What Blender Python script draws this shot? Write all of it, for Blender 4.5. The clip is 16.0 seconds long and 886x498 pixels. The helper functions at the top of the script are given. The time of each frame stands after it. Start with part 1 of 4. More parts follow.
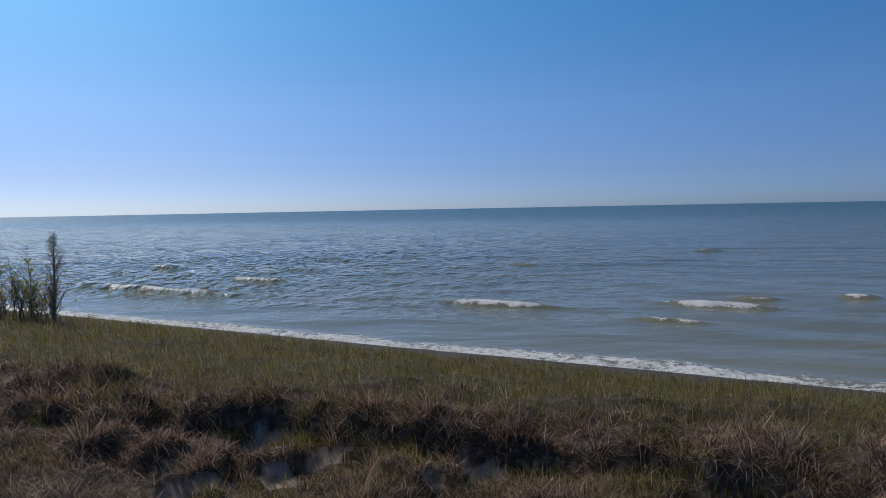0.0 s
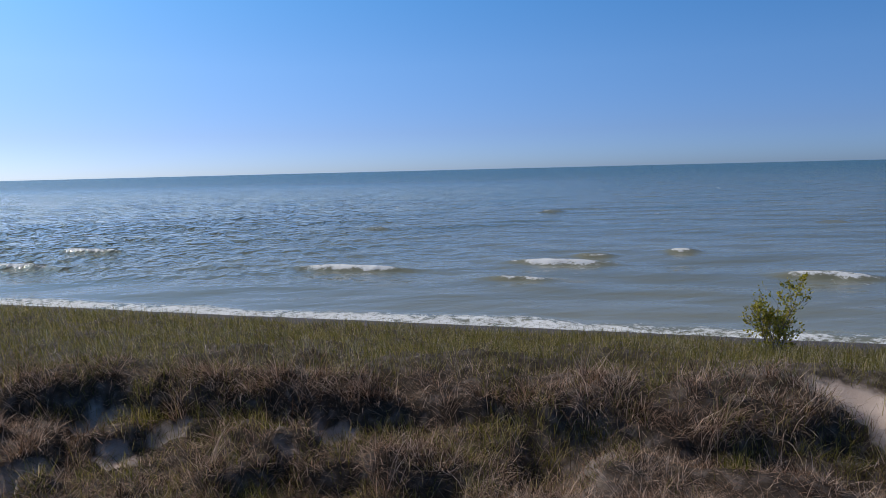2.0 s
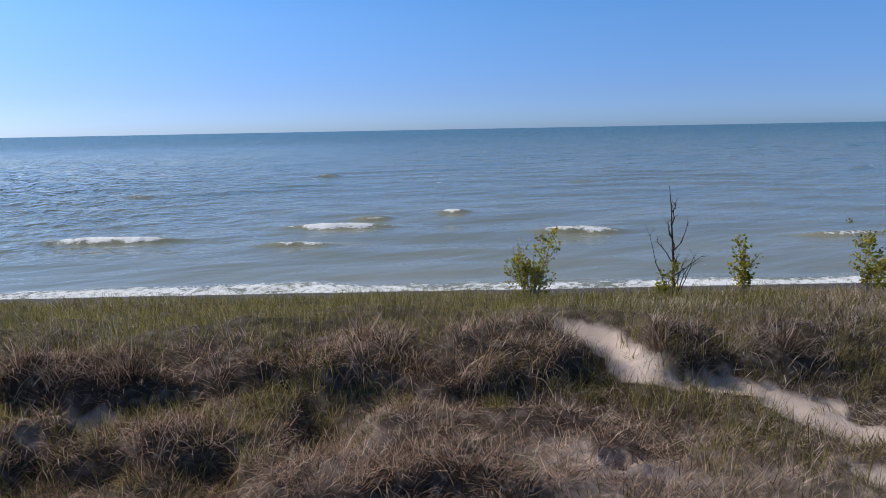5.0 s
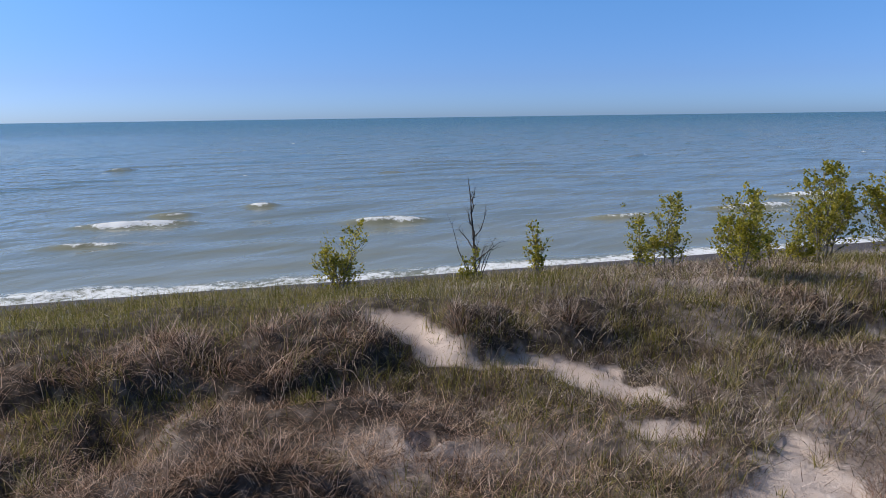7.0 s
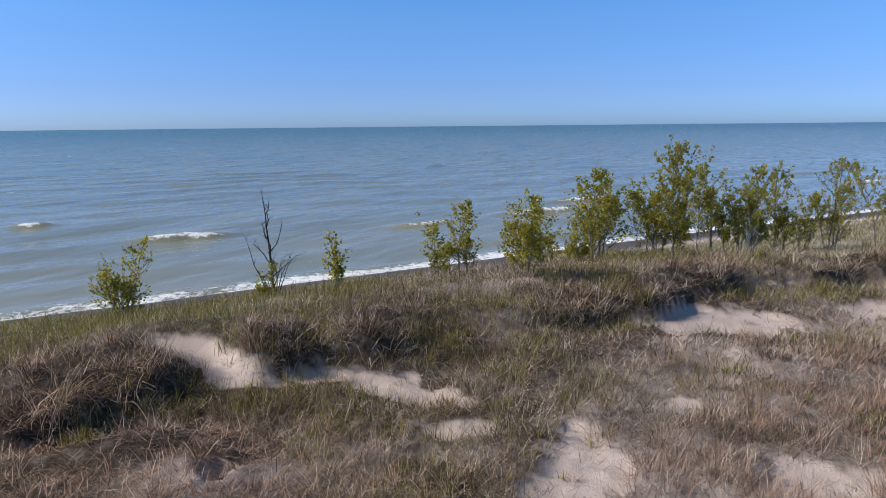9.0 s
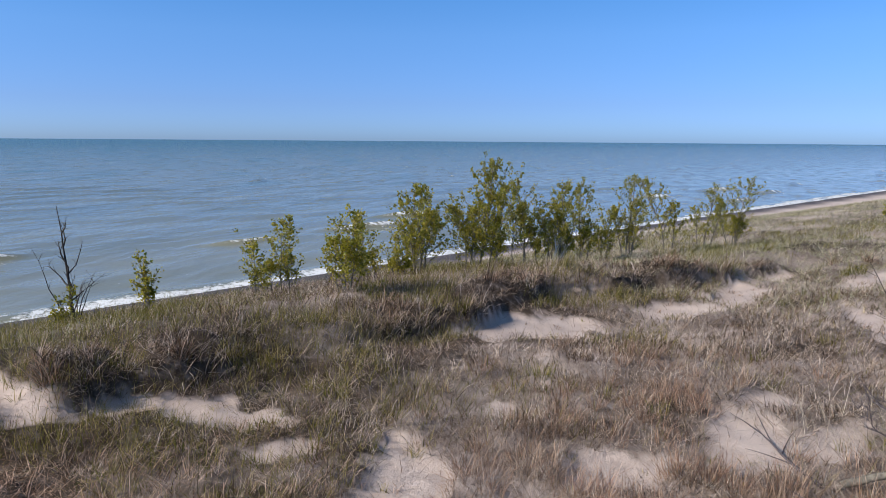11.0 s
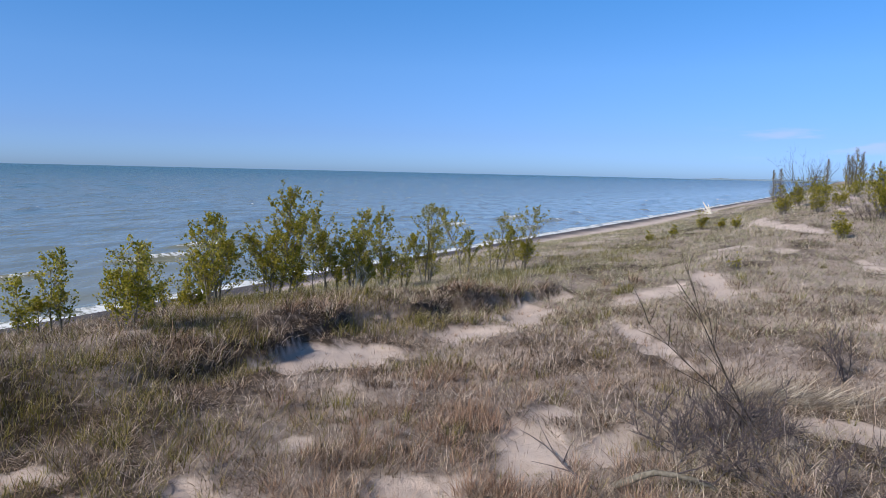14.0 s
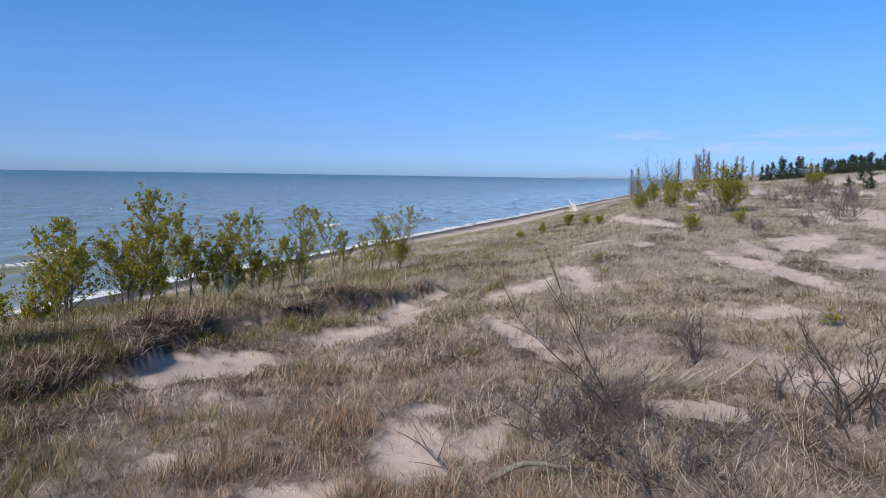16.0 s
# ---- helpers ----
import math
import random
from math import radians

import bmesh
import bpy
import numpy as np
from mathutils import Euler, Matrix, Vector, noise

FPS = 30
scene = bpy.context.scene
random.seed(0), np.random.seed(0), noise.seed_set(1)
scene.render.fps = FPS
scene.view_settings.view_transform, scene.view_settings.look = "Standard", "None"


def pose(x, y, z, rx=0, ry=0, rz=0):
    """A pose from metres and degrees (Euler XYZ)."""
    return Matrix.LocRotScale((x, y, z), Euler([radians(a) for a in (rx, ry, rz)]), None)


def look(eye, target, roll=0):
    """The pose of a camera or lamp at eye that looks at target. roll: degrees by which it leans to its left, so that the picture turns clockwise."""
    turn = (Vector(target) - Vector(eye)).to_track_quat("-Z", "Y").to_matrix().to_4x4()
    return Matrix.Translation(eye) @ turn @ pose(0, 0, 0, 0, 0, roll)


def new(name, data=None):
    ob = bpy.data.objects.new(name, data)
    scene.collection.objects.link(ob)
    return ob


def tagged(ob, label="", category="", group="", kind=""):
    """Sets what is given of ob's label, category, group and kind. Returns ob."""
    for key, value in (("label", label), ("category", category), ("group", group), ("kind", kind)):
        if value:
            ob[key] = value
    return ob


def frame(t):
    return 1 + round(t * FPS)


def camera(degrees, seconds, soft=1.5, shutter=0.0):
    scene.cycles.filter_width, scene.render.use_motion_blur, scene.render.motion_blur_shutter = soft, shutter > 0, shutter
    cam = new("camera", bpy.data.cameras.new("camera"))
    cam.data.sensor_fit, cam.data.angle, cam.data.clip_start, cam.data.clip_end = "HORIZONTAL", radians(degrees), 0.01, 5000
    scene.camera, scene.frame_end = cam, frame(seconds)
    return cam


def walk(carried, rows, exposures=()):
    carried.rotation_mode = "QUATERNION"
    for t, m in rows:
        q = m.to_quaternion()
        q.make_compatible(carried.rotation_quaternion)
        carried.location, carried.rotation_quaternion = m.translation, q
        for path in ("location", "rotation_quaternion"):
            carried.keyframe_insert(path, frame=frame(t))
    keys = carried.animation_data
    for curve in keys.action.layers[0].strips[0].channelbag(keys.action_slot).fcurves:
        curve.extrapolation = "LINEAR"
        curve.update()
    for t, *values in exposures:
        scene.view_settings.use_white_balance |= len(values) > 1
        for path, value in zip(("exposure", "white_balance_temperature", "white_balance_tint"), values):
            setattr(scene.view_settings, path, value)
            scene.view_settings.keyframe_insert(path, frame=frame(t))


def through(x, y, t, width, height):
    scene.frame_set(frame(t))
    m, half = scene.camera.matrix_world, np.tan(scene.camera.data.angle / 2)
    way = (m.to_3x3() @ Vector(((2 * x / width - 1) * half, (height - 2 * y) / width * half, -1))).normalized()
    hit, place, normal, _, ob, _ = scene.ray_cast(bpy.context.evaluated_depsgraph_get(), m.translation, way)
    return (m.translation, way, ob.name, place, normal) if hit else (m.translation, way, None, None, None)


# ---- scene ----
cam = camera(64.0, 16.0, soft=0.5)
EYE = 7.0  # eye over the lake, metres
ROWS = [
    (0.0, 0.062, 0.445, 0.068, 0.00, -3.31, 1.08),
    (0.5, 0.064, 0.461, 0.056, -3.90, -3.13, 0.63),
    (1.0, 0.083, 0.470, 0.058, -6.80, -4.30, 0.99),
    (1.5, 0.110, 0.474, 0.033, -9.35, -5.22, 0.88),
    (2.0, 0.142, 0.482, 0.014, -11.78, -6.43, 1.40),
    (2.5, 0.174, 0.480, -0.003, -14.99, -8.09, 1.74),
    (3.0, 0.200, 0.496, -0.019, -18.65, -8.90, 1.36),
    (3.5, 0.202, 0.489, -0.026, -21.76, -8.83, 0.87),
    (3.7, 0.204, 0.484, -0.029, -22.92, -8.85, 0.70),
    (5.8, 0.279, 0.437, -0.028, -35.22, -10.32, 0.49),
    (6.0, 0.287, 0.431, -0.024, -37.02, -10.40, 0.09),
    (6.5, 0.292, 0.409, -0.019, -40.83, -10.16, 0.22),
    (7.0, 0.310, 0.344, -0.003, -44.72, -10.60, 0.78),
    (7.5, 0.341, 0.312, -0.005, -49.50, -10.49, 0.71),
    (8.0, 0.377, 0.287, -0.003, -53.67, -10.36, 1.02),
    (8.5, 0.409, 0.257, -0.005, -57.33, -9.99, 1.09),
    (9.0, 0.426, 0.234, -0.006, -60.46, -9.90, 0.56),
    (9.5, 0.436, 0.205, -0.017, -63.81, -9.66, 0.45),
    (10.0, 0.434, 0.179, -0.013, -67.13, -9.01, 0.01),
    (10.2, 0.435, 0.166, -0.013, -68.72, -8.96, -0.00),
    (12.3, 0.461, 0.082, 0.012, -80.73, -7.19, -1.28),
    (12.5, 0.472, 0.072, 0.008, -81.56, -6.84, -1.25),
    (13.0, 0.495, 0.047, 0.005, -84.50, -6.27, -1.24),
    (13.5, 0.478, 0.025, -0.001, -87.82, -6.07, -1.48),
    (14.0, 0.472, 0.018, 0.004, -89.98, -6.19, -1.32),
    (14.5, 0.475, 0.002, -0.001, -92.80, -5.97, -1.39),
    (15.0, 0.507, -0.024, -0.008, -95.34, -5.95, -1.45),
    (15.5, 0.522, -0.064, -0.017, -97.81, -5.97, -0.82),
    (16.0, 0.546, -0.070, -0.018, -100.02, -5.94, -0.88),
]
EXPOSURES = [(0.0, -1.12), (1.5, -0.86), (3.5, -0.47), (7.0, -0.28), (10.0, -0.15), (13.5, -0.2), (16.0, -0.26)]
walk(cam, [(t, pose(x, y, EYE + z, 90 + pitch, roll, yaw)) for t, x, y, z, yaw, pitch, roll in ROWS], EXPOSURES)

# ---- daylight: afternoon sun out over the lake, clear sky ----
SUN_BEARING, SUN_HEIGHT = -37.0, 37.0  # degrees, clockwise from +y; above the horizon
world = bpy.data.worlds.new("sky")
scene.world = world
world.use_nodes = True
wn = world.node_tree.nodes
sky = wn.new("ShaderNodeTexSky")
sky.sky_type, sky.sun_disc = "NISHITA", False
sky.sun_elevation, sky.sun_rotation = radians(SUN_HEIGHT), radians(SUN_BEARING)
sky.altitude, sky.air_density, sky.dust_density, sky.ozone_density = 1500, 0.5, 1.8, 2.5
wn["Background"].inputs["Strength"].default_value = 0.15
tone = wn.new("ShaderNodeMix")
tone.data_type, tone.blend_type = "RGBA", "MULTIPLY"
tone.inputs[0].default_value = 1.0
# haze: paler low over the lake, deeper blue higher up
height, split, haze = wn.new("ShaderNodeTexCoord"), wn.new("ShaderNodeSeparateXYZ"), wn.new("ShaderNodeValToRGB")
world.node_tree.links.new(height.outputs["Generated"], split.inputs["Vector"])
world.node_tree.links.new(split.outputs["Z"], haze.inputs["Fac"])
# the unseen overhead stop is near neutral, set to warm the fill light
for at in (0.05, 0.14, 0.32):
    haze.color_ramp.elements.new(at)
for e, (at, c) in zip(haze.color_ramp.elements, ((0.0, (0.66, 0.82, 1.09, 1)), (0.05, (0.72, 0.88, 1.14, 1)), (0.14, (0.84, 1.25, 1.53, 1)), (0.32, (0.62, 1.64, 2.13, 1)), (0.8, (0.92, 1.02, 1.0, 1)))):
    e.position, e.color = at, c
world.node_tree.links.new(haze.outputs["Color"], tone.inputs[7])
world.node_tree.links.new(sky.outputs["Color"], tone.inputs[6])
# a few thin clouds low over the bay
def world_math(kind, a, b):
    m = wn.new("ShaderNodeMath")
    m.operation, m.use_clamp = kind, True
    for sock, v in zip(m.inputs, (a, b)):
        if isinstance(v, float):
            sock.default_value = v
        else:
            world.node_tree.links.new(v, sock)
    return m.outputs[0]


def world_range(value, low, high):
    r = wn.new("ShaderNodeMapRange")
    r.interpolation_type = "SMOOTHSTEP"
    r.inputs[1].default_value, r.inputs[2].default_value = low, high
    world.node_tree.links.new(value, r.inputs[0])
    return r.outputs[0]


flat, wisps = wn.new("ShaderNodeMapping"), wn.new("ShaderNodeTexNoise")
flat.inputs["Scale"].default_value = (9.0, 9.0, 60.0)
wisps.inputs["Scale"].default_value, wisps.inputs["Detail"].default_value = 1.0, 4
world.node_tree.links.new(height.outputs["Generated"], flat.inputs["Vector"])
world.node_tree.links.new(flat.outputs["Vector"], wisps.inputs["Vector"])
low_band = world_math("MULTIPLY", world_range(split.outputs["Z"], 0.02, 0.045), world_range(split.outputs["Z"], 0.085, 0.055))
cover = world_math("MULTIPLY", world_math("MULTIPLY", world_range(wisps.outputs["Fac"], 0.52, 0.68), low_band), world_range(split.outputs["Y"], -0.32, -0.43))
cloud = wn.new("ShaderNodeMix")
cloud.data_type = "RGBA"
world.node_tree.links.new(world_math("MULTIPLY", cover, 0.3), cloud.inputs[0])
world.node_tree.links.new(tone.outputs[2], cloud.inputs[6])
cloud.inputs[7].default_value = (5.5, 5.2, 5.8, 1)
world.node_tree.links.new(cloud.outputs[2], wn["Background"].inputs["Color"])
lamp = bpy.data.lights.new("sun", "SUN")
lamp.energy, lamp.angle, lamp.color = 5.2, radians(0.53), (1.0, 0.90, 0.80)
sun = new("sun", lamp)
sb, sh = radians(SUN_BEARING), radians(SUN_HEIGHT)
sun.matrix_world = look((math.sin(sb) * math.cos(sh) * 60, math.cos(sb) * math.cos(sh) * 60, math.sin(sh) * 60), (0, 0, 0))

# ---- the ground's form ----
# s runs along the shore, n out to the lake, both from the spot where the walker turns
SHORE = radians(119.2)
UX, UY = math.sin(SHORE), math.cos(SHORE)
VX, VY = -UY, UX
WATERLINE = 30.9
rng = np.random.default_rng(7)


def to_xy(s, n):
    return s * UX + n * VX, s * UY + n * VY


def to_sn(x, y):
    return x * UX + y * UY, x * VX + y * VY


def hashed(i, j, k):
    h = (i * 374761393 + j * 668265263 + k * 974634777) & 0xFFFFFFFF
    h = ((h ^ (h >> 13)) * 1274126177) & 0xFFFFFFFF
    return ((h ^ (h >> 16)) & 0xFFFF) / 65535.0


def value_noise(x, y, k=0):
    """Smooth noise from 0 to 1 on arrays."""
    x, y = np.asarray(x, float), np.asarray(y, float)
    i, j = np.floor(x).astype(np.int64), np.floor(y).astype(np.int64)
    u, v = x - i, y - j
    u, v = u * u * (3 - 2 * u), v * v * (3 - 2 * v)
    return (hashed(i, j, k) * (1 - u) + hashed(i + 1, j, k) * u) * (1 - v) + (hashed(i, j + 1, k) * (1 - u) + hashed(i + 1, j + 1, k) * u) * v


def rough(x, y, k=0, octaves=3):
    """Layered noise about 0, within -1 to 1."""
    total, size = 0, 1.0
    for o in range(octaves):
        total = total + size * (value_noise(x * 2 ** o + 17 * o, y * 2 ** o - 11 * o, k + o) * 2 - 1)
        size *= 0.5
    return total / 1.75


def step(a, b, v):
    u = np.clip((v - a) / (b - a), 0, 1)
    return u * u * (3 - 2 * u)


# bare sand: s, n, half length along s, half length along n, turn in degrees, depth of the hollow
CREST_SAND = [
    (2.1, 9.4, 0.8, 0.36, -64, 0.03), (2.45, 8.6, 0.42, 0.26, -30, 0.02), (3.1, 8.4, 0.8, 0.24, -20, 0.02), (3.9, 7.9, 0.5, 0.26, -32, 0.02),
    (4.1, 7.4, 0.75, 0.34, -52, 0.02), (4.0, 6.2, 0.3, 0.24, -28, 0.02), (4.3, 4.8, 0.5, 0.78, -46, 0.04), (4.9, 5.5, 0.26, 0.22, -13, 0.02),
    (1.6, 6.5, 0.16, 0.2, -30, 0.02), (9.7, 7.6, 1.35, 0.95, -20, 0.08), (15.3, 6.3, 1.8, 0.66, 13, 0.08), (12.9, 6.4, 1.0, 0.5, -28, 0.05),
    (18.2, 6.5, 0.7, 0.45, 0, 0.05), (6.5, 5.5, 0.26, 0.2, -25, 0.02),
]
SLOPE_SAND = [
    (13.6, 3.2, 1.95, 0.3, 35, 0.04), (18.3, 4.3, 1.75, 0.6, -14, 0.06), (20.3, 3.1, 2.3, 0.42, 16, 0.06), (18.8, 2.3, 1.1, 0.4, -34, 0.05),
    (16.6, -1.4, 1.1, 0.7, -66, 0.05), (22.2, -2.0, 3.7, 0.6, 25, 0.06), (23.9, -4.6, 1.7, 0.8, 14, 0.08), (28.2, -3.9, 2.5, 0.85, -26, 0.08),
    (36.8, 2.4, 5.3, 0.62, 19, 0.08), (28.6, -3.0, 0.8, 0.5, -76, 0.05), (7.8, 3.1, 0.98, 0.5, 14, 0.05), (8.2, 2.3, 0.7, 0.36, -8, 0.04),
    (9.0, 3.3, 0.4, 0.24, -19, 0.02), (6.2, 3.7, 0.62, 0.46, -24, 0.04),
]
HOLLOW_SAND = [
    (10.5, -0.1, 0.62, 0.5, -75, 0.03), (12.1, -2.0, 0.95, 0.45, -47, 0.04), (-7.0, 7.5, 0.4, 0.3, 58, 0.03), (-6.6, 5.9, 0.4, 0.22, 70, 0.03),
    (-5.9, 6.7, 0.3, 0.26, 51, 0.02), (-4.0, 7.7, 0.4, 0.26, 69, 0.02), (-3.9, 7.45, 0.55, 0.3, 90, 0.02), (-5.9, 7.4, 0.3, 0.2, 75, 0.02),
    (60.0, -14.0, 4.0, 1.2, 15, 0.15), (56.0, -10.3, 4.0, 0.9, 10, 0.12), (39.7, -7.1, 2.5, 0.5, 15, 0.1), (34.2, -7.3, 2.0, 0.6, 0, 0.1),
    (86.0, -17.0, 15.0, 3.2, -14, 0.3), (118.0, -33.0, 12.0, 5.0, 10, 0.3), (105.0, -25.0, 8.0, 1.5, 0, 0.2),
]
BARE = CREST_SAND + SLOPE_SAND + HOLLOW_SAND
# old tussock mounds that stand over the scarp: s, n, half length, half depth, turn, height
MOUNDS = [
    (0.95, 9.2, 1.15, 0.6, 6, 0.22), (2.98, 9.2, 0.55, 0.45, -15, 0.26), (-1.1, 9.0, 0.9, 0.5, 3, 0.18), (4.2, 8.85, 0.65, 0.5, -15, 0.14),
    (7.7, 8.85, 0.9, 0.5, -5, 0.14), (11.2, 9.2, 1.3, 0.5, -3, 0.18), (15.5, 7.95, 0.95, 0.5, -35, 0.28), (20.4, 5.3, 1.1, 0.45, -28, 0.22),
    (-6.0, 8.3, 0.8, 0.4, 5, 0.18), (-4.3, 8.4, 0.9, 0.4, 10, 0.18), (-7.8, 7.7, 0.8, 0.4, 22, 0.22), (-6.3, 7.0, 0.4, 0.28, 40, 0.22),
    (-9.3, 7.0, 0.7, 0.4, 22, 0.36), (-8.6, 6.2, 0.6, 0.35, 30, 0.34), (-10.6, 6.6, 0.8, 0.4, 20, 0.36), (-7.6, 6.3, 0.4, 0.3, 40, 0.3),
    (-4.0, 7.15, 0.4, 0.28, 40, 0.22), (-11.0, 7.8, 1.2, 0.4, 15, 0.2), (-2.6, 7.0, 0.5, 0.3, 15, 0.2),
]


def mound(s, n):
    """Height of the tussock mounds, steep on all sides."""
    z = np.zeros_like(s)
    wob = 0.35 * rough(s * 2.6, n * 2.6, 33, 2)
    for ms, mn, ls, ln, turn, high in MOUNDS:
        c, d = math.cos(radians(turn)), math.sin(radians(turn))
        a, b = s - ms, n - mn
        q = ((a * c + b * d) / ls) ** 2 + ((b * c - a * d) / ln) ** 2
        z = np.maximum(z, 0.7 * high * (1 - step(0.15, 1.2, q + wob)))
    return z


def bay(s):
    """How far the shore bends inland along the bay."""
    return np.interp(s, (40, 100, 170, 400, 900), (0, 1.6, 3.3, 8.0, 30.0))


# the foot of the little scarp that runs along the crest: s, n
SCARP = ((-40, 6.4), (-12, 6.9), (-9.5, 6.95), (-8, 7.4), (-7, 7.55), (-5.4, 7.85), (-4, 8.05), (-2.7, 8.15), (-1.4, 8.3), (0, 8.15), (1, 8.4), (2, 8.7), (3.5, 8.7), (4.6, 8.4),
         (6.8, 8.3), (8.1, 8.25), (8.7, 8.3), (10.3, 8.7), (12.4, 8.45), (14.6, 7.85), (16.7, 7.1), (19, 6.8), (30, 6.6), (60, 7.5), (900, 7.5))


def crest_n(s, n):
    """n with the wandering of the crest taken out: the foot of the scarp lies at 7.6 everywhere."""
    near = step(4.2, 6.6, n) * (1 - step(10.0, 14, n))
    nip = 0.34 * rough(s * 1.1, n * 0.35, 7, 2) + 0.10 * rough(s * 4.0, n * 1.0, 11, 2)
    return n + (7.6 - np.interp(s, *zip(*SCARP)) + nip) * near + bay(s) * step(14, 24, n)


def bare(s, n):
    """How bare the sand lies, 0 to 1, and how deep it is hollowed out."""
    open_sand, hollow = np.zeros_like(s), np.zeros_like(s)
    wob_s, wob_n = 0.2 * rough(s * 1.9, n * 1.9, 31), 0.2 * rough(s * 1.9, n * 1.9, 37)
    fray = 0.75 * rough(s * 3.2, n * 3.2, 39, 4)
    for ps, pn, ls, ln, turn, deep in BARE:
        c, d = math.cos(radians(turn)), math.sin(radians(turn))
        far = 1 + 0.02 * abs(ps)
        a, b = s - ps + wob_s * far, n - pn + wob_n * far
        q = ((a * c + b * d) / ls) ** 2 + ((b * c - a * d) / ln) ** 2
        open_sand = np.maximum(open_sand, 1 - step(0.72, 1.0, q + fray))
        hollow = np.maximum(hollow, deep * (1 - step(0.2, 1.5, q)))
    # worn places of the hillside
    worn = step(0.70, 0.76, value_noise(s * 0.22, n * 0.5, 41) * 0.6 + value_noise(s * 0.7, n * 1.3, 43) * 0.4) * step(18, 30, s) * (1 - step(3, 7, n))
    open_sand = np.maximum(open_sand, worn)
    # grass holds the scarp together
    m = crest_n(s, n)
    held = step(7.5, 7.6, m) * (1 - step(9.0, 9.6, m)) * (1 - np.exp(-((s - 2.05 + 0.1 * (n - 9)) / 0.52) ** 4)) * (1 - step(17, 19, s))
    open_sand = open_sand * (1 - held) * (1 - step(0.06, 0.14, mound(s, n)))
    return open_sand, hollow


NEAR = ((-400, 3.0), (-60, 0.5), (-25, -1.8), (-9, -2.8), (0, -3.05), (5, -3.13), (7.57, -3.06), (7.70, -2.80), (8.1, -2.70), (8.7, -2.66), (9.4, -2.69), (12, -3.03), (15, -3.52),
        (18, -4.6), (25, -6.3), (28, -6.68), (30.9, -7.0), (36, -7.6), (60, -9), (9000, -12))
SOFT = NEAR[:6] + ((7.0, -3.1), (8.2, -2.8), (8.8, -2.7)) + NEAR[10:]
FAR = ((-400, 3.0), (-60, 0.8), (-25, -1.8), (-9, -2.8), (0, -3.05), (4, -3.1), (7.5, -3.3), (8.05, -3.35), (8.7, -3.45), (9.6, -3.55), (12, -4.0), (15, -4.6),
       (18, -5.3), (22, -6.05), (25, -6.42), (28, -6.72), (30.9, -7.0), (36, -7.6), (60, -9), (9000, -12))


def ground_z(s, n):
    """Height of the ground over the lake, without the finest relief."""
    s, n = np.asarray(s, float), np.asarray(n, float)
    m = crest_n(s, n)
    t = step(38, 95, s)
    sharp = 1 - 0.8 * np.exp(-((s - 6.0) / 1.5) ** 2) - 0.9 * step(17, 20, s)
    z = (np.interp(m, *zip(*NEAR)) * sharp + np.interp(m, *zip(*SOFT)) * (1 - sharp)) * (1 - t) + np.interp(m, *zip(*FAR)) * t
    # a sandy gap through the crest
    gap = np.exp(-((s - 2.05 + 0.1 * (n - 9)) / 0.5) ** 4) * step(7.4, 8.2, n) * (1 - step(9.8, 10.8, n))
    z = z * (1 - gap) + gap * np.interp(n, (7.5, 8.5, 10.2), (-3.08, -3.02, -2.74))
    hill = np.interp(s, (-50, 11, 23, 30, 57, 90, 130, 200, 900), (0, 0, 0.55, 0.9, 2.05, 2.5, 2.7, 2.7, 2.7))
    drop = np.interp(s, (9, 13.4, 17.8, 28, 60, 110), (0, 0.15, 0.48, 0.95, 0.6, 0.0))
    z = z - drop * step(3, 10, n) * (1 - step(13, 22, n))
    z = z + hill * (1 - step(0, 10, n)) + 0.9 * step(-8, -32, n) * step(60, 115, s)
    z = z + 1.5 * np.exp(-(s * s + n * n) / (2 * 2.0 ** 2))
    z = z + mound(s, n)
    land = 1 - step(15, 19, n)
    ridge = np.exp(-((m - 8.2) / 1.6) ** 2)
    open_sand, hollow = bare(s, n)
    z = z + land * (0.10 * rough(s * 0.35, n * 0.35, 5) + (0.06 + 0.12 * ridge) * (1 - 0.7 * open_sand) * rough(s * 0.9, n * 1.1, 9))
    # tussocks stand on little hummocks
    z = z + land * (0.08 + 0.05 * (1 - step(0, 3, s))) * ((1 - open_sand) * np.maximum(rough(s * 1.9, n * 2.3, 15, 2) + 0.25, 0) - 0.25) * (1 - step(22, 40, np.abs(s)))
    # little undercut ledges where roots hold the sand
    ledge = step(0.44, 0.56, value_noise(s * 0.95 + 3, n * 1.25, 19) * 0.7 + value_noise(s * 2.3, n * 2.9, 23) * 0.3)
    z = z + 0.22 * (ledge * (1 - open_sand) - 0.5) * step(3.8, 5.5, n) * (1 - step(7.0, 7.6, m)) * (1 - 0.9 * step(0.5, 3, s))
    return EYE + z - hollow
# ---- end of form ----


def ground_xy(x, y):
    return ground_z(*to_sn(np.asarray(x, float), np.asarray(y, float)))


def spot(s, n):
    """A place on the ground, from its shore lengths."""
    x, y = to_xy(s, n)
    return Vector((x, y, float(ground_z(np.array([s]), np.array([n]))[0])))


# ---- materials ----
def material(name):
    m = bpy.data.materials.new(name)
    m.use_nodes = True
    return m, m.node_tree.nodes, m.node_tree.links, m.node_tree.nodes["Principled BSDF"]


def ramp(nodes, stops):
    r = nodes.new("ShaderNodeValToRGB")
    while len(r.color_ramp.elements) < len(stops):
        r.color_ramp.elements.new(0.5)
    for e, (at, c) in zip(r.color_ramp.elements, stops):
        e.position, e.color = at, (*c, 1)
    return r


